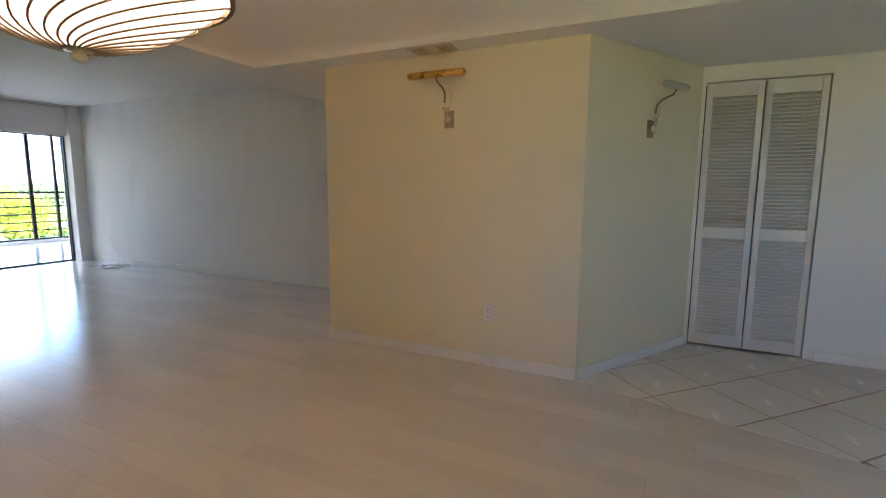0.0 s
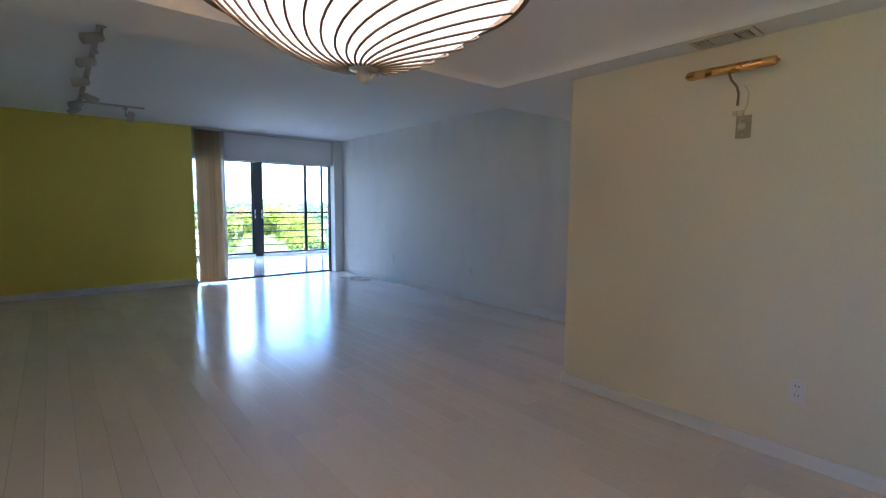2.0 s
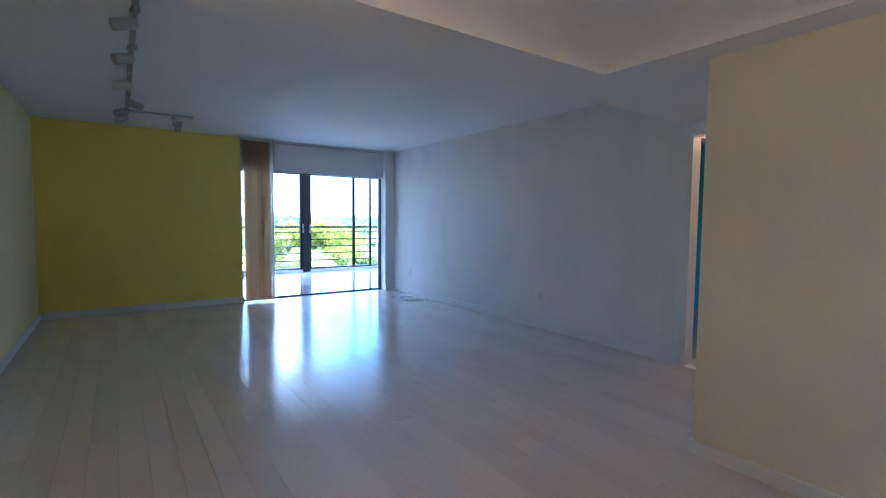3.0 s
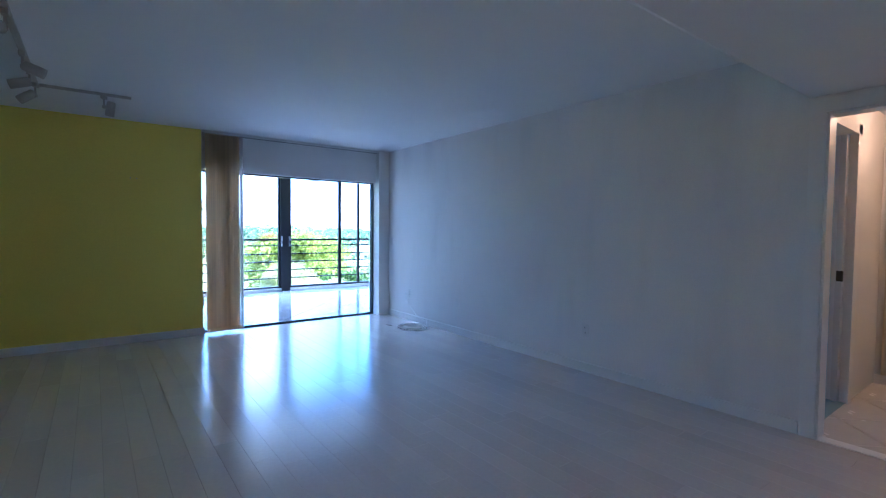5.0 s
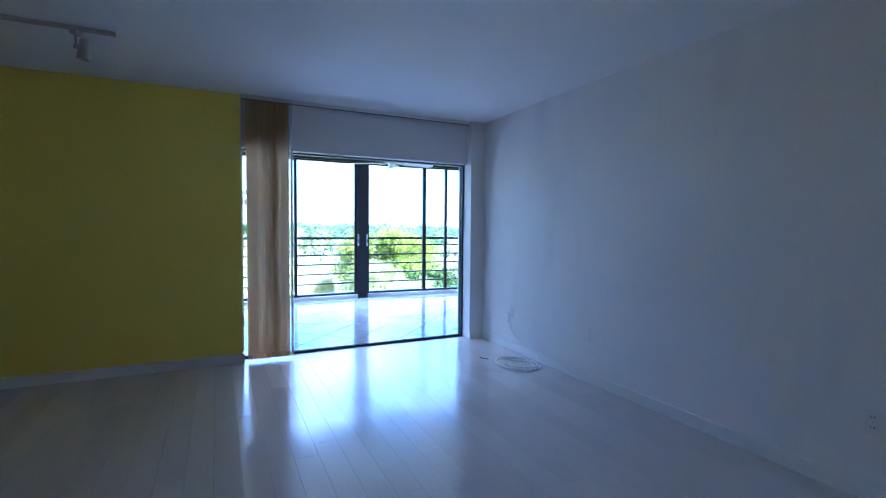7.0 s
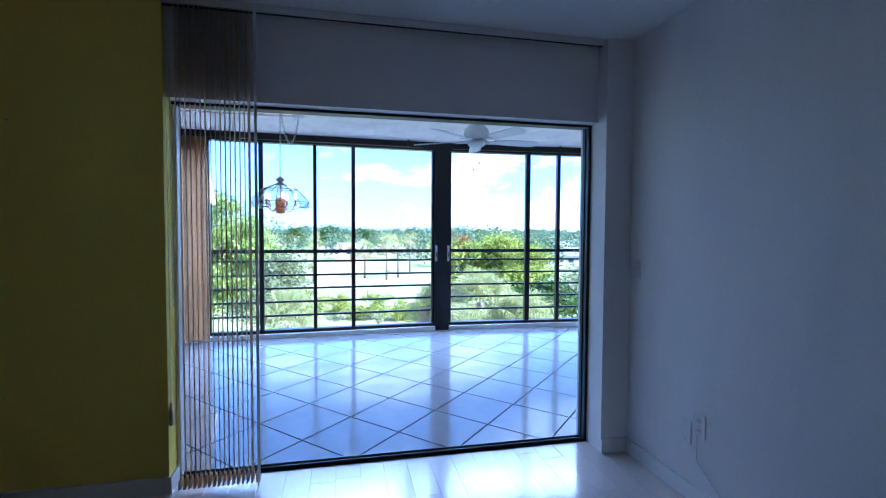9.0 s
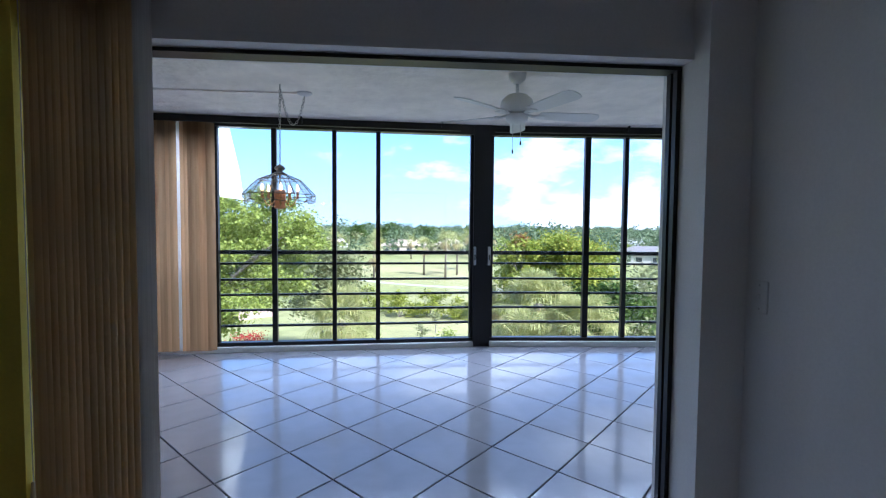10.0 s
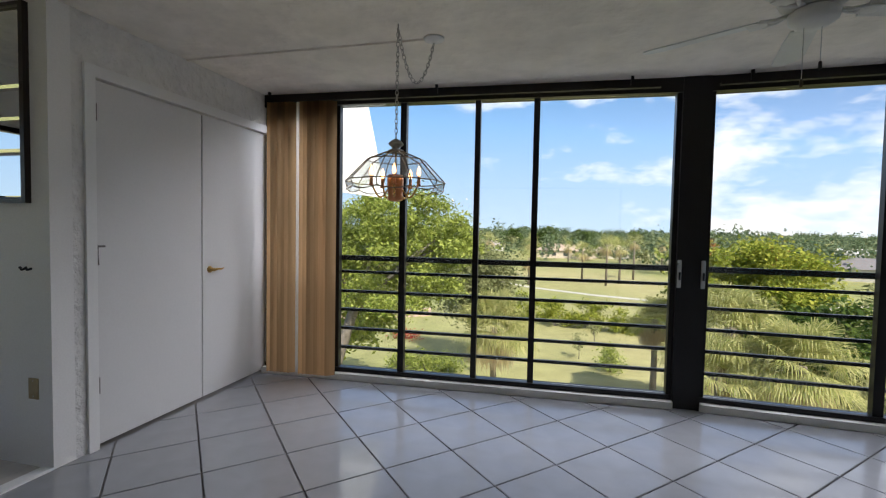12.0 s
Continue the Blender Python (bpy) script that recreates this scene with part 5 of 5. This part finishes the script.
tree((-28.0, 17.2), (-28.0, 17.0, -3.2), (2.4, 3.0, 3.2), "thin grey-green tree near the building", LEAF_G, 10, 5200, 0.12, 55, 0.5, 10, 0.12)
tree((-25.5, 14.0), (-25.2, 13.8, -4.4), (2.0, 2.2, 2.4), "low grey-green tree near the building", LEAF_G, 11, 3500, 0.12, 40, 0.45, 9, 0.1)
tree((-35.8, 22.5), (-35.8, 22.5, -3.6), (3.4, 3.6, 3.2), "thin grey-green tree on the lawn", LEAF_G, 12, 4500, 0.15, 50, 0.6, 10, 0.13)
tree((-57.4, 40.6), (-57.4, 40.6, -5.0), (4.6, 5.0, 3.4), "dense dark green tree by the fairway", LEAF_D, 13, 6000, 0.25, 50, 0.7, 6, 0.2)
tree((-46.5, 36.5), (-46.5, 36.5, -4.6), (3.8, 4.2, 3.2), "dense dark green tree by the fairway", LEAF_D, 14, 5000, 0.25, 45, 0.65, 6, 0.2)
tree((-51.4, 7.5), (-51.4, 7.5, -7.3), (0.5, 0.5, 0.9), "young staked tree on the lawn", LEAF_G, 15, 260, 0.10, 9, 0.2, 5, 0.035)
tree((-46.5, 6.0), (-46.5, 6.0, -7.6), (0.5, 0.5, 0.8), "young thin tree on the lawn", LEAF_G, 16, 220, 0.10, 9, 0.2, 5, 0.03)
for i, (x, y, z, sz) in enumerate(((-33.0, 0.9, -4.0, 1.75), (-25.5, 10.2, -1.9, 1.35), (-23.6, 11.5, -2.6, 1.3), (-23.9, 9.2, -3.2, 1.25), (-37.1, 9.9, -3.8, 1.2), (-25.6, 18.4, -2.9, 1.3), (-21.8, 16.6, -3.0, 1.25))):
    fan_palm((x, y), z, "cabbage palm with a full head of fan fronds", 40 + i, sz)
for i, (x, y, z) in enumerate(((-102.1, 12.9, -1.1), (-106.4, 15.8, -1.6), (-116.4, 19.8, -0.4), (-112.3, -2.0, -1.1), (-97.3, -1.5, -3.9), (-63.6, 38.5, -2.6), (-157.5, 6.5, -3.4), (-106.6, 8.6, -2.6), (-140.0, 30.0, -1.5), (-128.0, -14.0, -1.0))):
    fan_palm((x, y), z, "tall fan palm on the golf course", 60 + i, 1.9 if i != 4 else 2.2, 22, 14, 0.2, 9)
for i, (x, y, r) in enumerate(((-59.5, 3.9, 2.0), (-59.3, 7.3, 2.2), (-58.0, 10.6, 2.4), (-62.4, 0.7, 2.0), (-57.0, 13.6, 2.2), (-60.5, 17.0, 2.4))):
    shrub((x, y), (r * 0.8, r, 2.2), "clump of arching yellow-green areca fronds", LEAF_S, 80 + i, 1500, 0.34, 0.13)
for i, (x, y, r) in enumerate(((-39.6, -6.6, 1.1), (-39.8, -5.0, 1.2), (-39.9, -3.4, 1.1), (-43.5, 8.2, 0.8), (-23.0, 13.2, 1.2), (-22.5, 17.9, 1.3), (-62.0, 25.0, 2.0), (-70.0, 30.0, 2.2))):
    shrub((x, y), (r * 0.8, r, 1.0 if i < 3 else 1.4), "rounded bright green garden shrub", LEAF if i < 5 else LEAF_D, 90 + i, 1300, 0.11)
shrub((-48.5, -9.4), (1.0, 1.9, 0.45), "low red flowering shrub", leaf_material("red flowers", (0.35, 0.05, 0.04), (0.55, 0.10, 0.07)), 99, 500, 0.12)


for i, (x, y, z, r) in enumerate(((-237, -2.3, -1.6, 6.5), (-266, -22, -2.4, 6.0), (-250, 15, -2.6, 5.5), (-300, 48, -2.6, 7.0), (-230, 70, -3.4, 5.5), (-280, -60, -2.2, 7.0))):
    tree((x, y), (x, y, z), (r * 0.9, r, r * 0.85), "round-headed dark green tree beyond the golf course", LEAF_D, 110 + i, 2600, 0.55, 40, 1.1, 5, 0.35)


def garden_fence(x0, y0, x1, y1):
    """A low pinkish garden wall with a railing on it."""
    t = thing("garden_fence", (x0, y0, G), "low pink garden wall with a dark railing", "fence")
    d = Vector((x1 - x0, y1 - y0, 0))
    t.rotation_euler = (0, 0, math.atan2(d.y, d.x))
    L = d.length
    part("wall", boxes((0, -0.12, -0.1, L, 0.12, 0.9)), surface("pink stucco", (0.62, 0.44, 0.38), 0.9, vary=0.1), t)
    part("rail", boxes((0, -0.03, 1.75, L, 0.03, 1.82)), BLACK, t)
    n = 14
    for k in range(n + 1):
        x = 0.03 + (L - 0.06) * k / n
        part("post", boxes((x - 0.03, -0.03, 0.9, x + 0.03, 0.03, 1.75)), BLACK, t)
    return t


garden_fence(-60.5, -10.5, -54.0, -19.0)


# far trees and woods, past counting
def far_woods(name, label, material, seed, count, rmin, rmax, size, hmin, hmax, thick=22):
    rng = random.Random(seed)
    cs, centres = [], []
    for _ in range(count):
        a = rng.uniform(radians(128), radians(222))
        r = math.sqrt(rng.uniform(rmin ** 2, rmax ** 2))
        x, y = -7.5 + r * math.cos(a), 4.5 + r * math.sin(a)
        if r < 190 and (abs(y - 4) < 24 and x > -170):
            continue
        h = hmin + (hmax - hmin) * rng.random() ** 2.2
        for _ in range(6):
            centres.append((x + rng.gauss(0, h * 0.28), y + rng.gauss(0, h * 0.28), G + h * rng.uniform(0.35, 0.92)))
    k = 0.17 * (hmin + hmax) / 2
    ob = new(name, leaf_cloud(name, centres, (k, k, k * 0.7), int(len(centres) * thick), size, material, seed, 0.6, 0.6))
    return tagged(ob, label, "trees", "", "stuff")


# far_trees and far_woods carry the haze in their leaf colour
far_woods("far_trees", "green trees between far houses, paled for haze", LEAF_HAZE, 21, 640, 120, 420, 0.62, 4.5, 14.5, 30)
far_woods("far_trees_bright", "green trees between far houses", LEAF, 22, 200, 120, 420, 0.55, 3.5, 9.5, 30)
far_woods("far_trees_grey", "grey-green trees between far houses", LEAF_G, 24, 260, 120, 420, 0.55, 3.5, 10, 30)
far_woods("far_woods", "green tree line along the horizon, paled for haze", LEAF_HAZE, 23, 700, 420, 1500, 1.2, 7, 17, 34)


# far houses
def house(x, y, turn, w, d, wall_color, roof_color, label, seed, h=2.9):
    t = thing("house", (x, y, G), label, "house", "houses beyond the golf course")
    t.rotation_euler = (0, 0, turn)
    wm = surface("house stucco", wall_color, 0.9, vary=0.06, scale=0.5)
    rm = surface("house roof", roof_color, 0.9, vary=0.15, scale=0.8)
    bm = bmesh.new()
    box(bm, -d / 2, -w / 2, -0.2, d / 2, w / 2, h)
    part("wall", bm, wm, t)
    bm = bmesh.new()
    e = 0.7
    lo = [bm.verts.new(p) for p in ((-d / 2 - e, -w / 2 - e, h), (d / 2 + e, -w / 2 - e, h), (d / 2 + e, w / 2 + e, h), (-d / 2 - e, w / 2 + e, h))]
    hi = [bm.verts.new((0, -w / 2 + d * 0.42, h + d * 0.22)), bm.verts.new((0, w / 2 - d * 0.42, h + d * 0.22))]
    bm.faces.new(lo[::-1])
    bm.faces.new((lo[0], lo[1], hi[0]))
    bm.faces.new((lo[1], lo[2], hi[1], hi[0]))
    bm.faces.new((lo[2], lo[3], hi[1]))
    bm.faces.new((lo[3], lo[0], hi[0], hi[1]))
    part("roof", bm, rm, t)
    n = max(2, int(w / 4))
    for k in range(n):
        yy = -w / 2 + (k + 0.5) * w / n
        ob = part("window", boxes((d / 2 - 0.05, yy - 0.8, 0.9, d / 2 + 0.03, yy + 0.8, 2.2)), HOUSEGLASS, t)
    return t


HOUSEGLASS = surface("dark house window", (0.05, 0.06, 0.07), 0.1, vary=0.1)
for i, (x, y, w, wall, roof, lab) in enumerate((
        (-197, 6, 22, (0.62, 0.52, 0.42), (0.55, 0.42, 0.33), "low beige house with a hipped tile roof"),
        (-205, 24, 14, (0.70, 0.66, 0.60), (0.50, 0.40, 0.33), "low beige house with a hipped tile roof"),
        (-228, -60, 16, (0.70, 0.60, 0.52), (0.48, 0.22, 0.15), "low house with a terracotta roof"),
        (-240, -32, 16, (0.72, 0.68, 0.62), (0.40, 0.34, 0.30), "low house with a grey-brown roof"),
        (-138, 76, 18, (0.66, 0.62, 0.56), (0.24, 0.22, 0.22), "low house with a dark grey roof"),
        (-120, 80, 16, (0.60, 0.56, 0.50), (0.30, 0.26, 0.25), "low house with a dark grey roof"),
        (-215, 102, 20, (0.80, 0.80, 0.78), (0.62, 0.62, 0.60), "white low house with a pale roof"),
        (-240, 122, 24, (0.82, 0.82, 0.80), (0.66, 0.66, 0.64), "white low house with a pale roof"),
        (-260, 84, 24, (0.82, 0.80, 0.78), (0.60, 0.58, 0.56), "white low house with a pale roof"),
        (-198, 62, 16, (0.72, 0.70, 0.66), (0.36, 0.30, 0.28), "low house with a brown roof"),
        (-176, 46, 14, (0.60, 0.55, 0.50), (0.34, 0.26, 0.24), "low house with a brown roof"),
        (-161, 115, 18, (0.78, 0.78, 0.76), (0.40, 0.38, 0.38), "white low house with a grey roof"))):
    house(x, y, math.atan2(4.5 - y, -7.5 - x), w, 11, wall, roof, lab, i)

# a columnar pine at the far right
t = thing("norfolk_pine", (-110.6, 83.0, G), "tall tapering pine with tiered branches", "tree")
bm = bmesh.new()
tube(bm, [(0, 0, -0.2), (0, 0, 9), (0, 0, 19)], [0.35, 0.25, 0.03], 8)
part("trunk", bm, BARK, t)
tiers = []
for k in range(17):
    z = 5 + 0.82 * k
    r = 3.0 * (1 - k / 18)
    for j in range(9):
        a = j * 0.7 + k * 0.4
        for u in (0.4, 0.75, 1.0):
            tiers.append((r * u * math.cos(a), r * u * math.sin(a), z + 0.2 * u))
ob = new("crown", leaf_cloud("crown", tiers, (0.2, 0.2, 0.12), 3500, 0.3, LEAF_D, 30, 0.3))
ob.parent = t
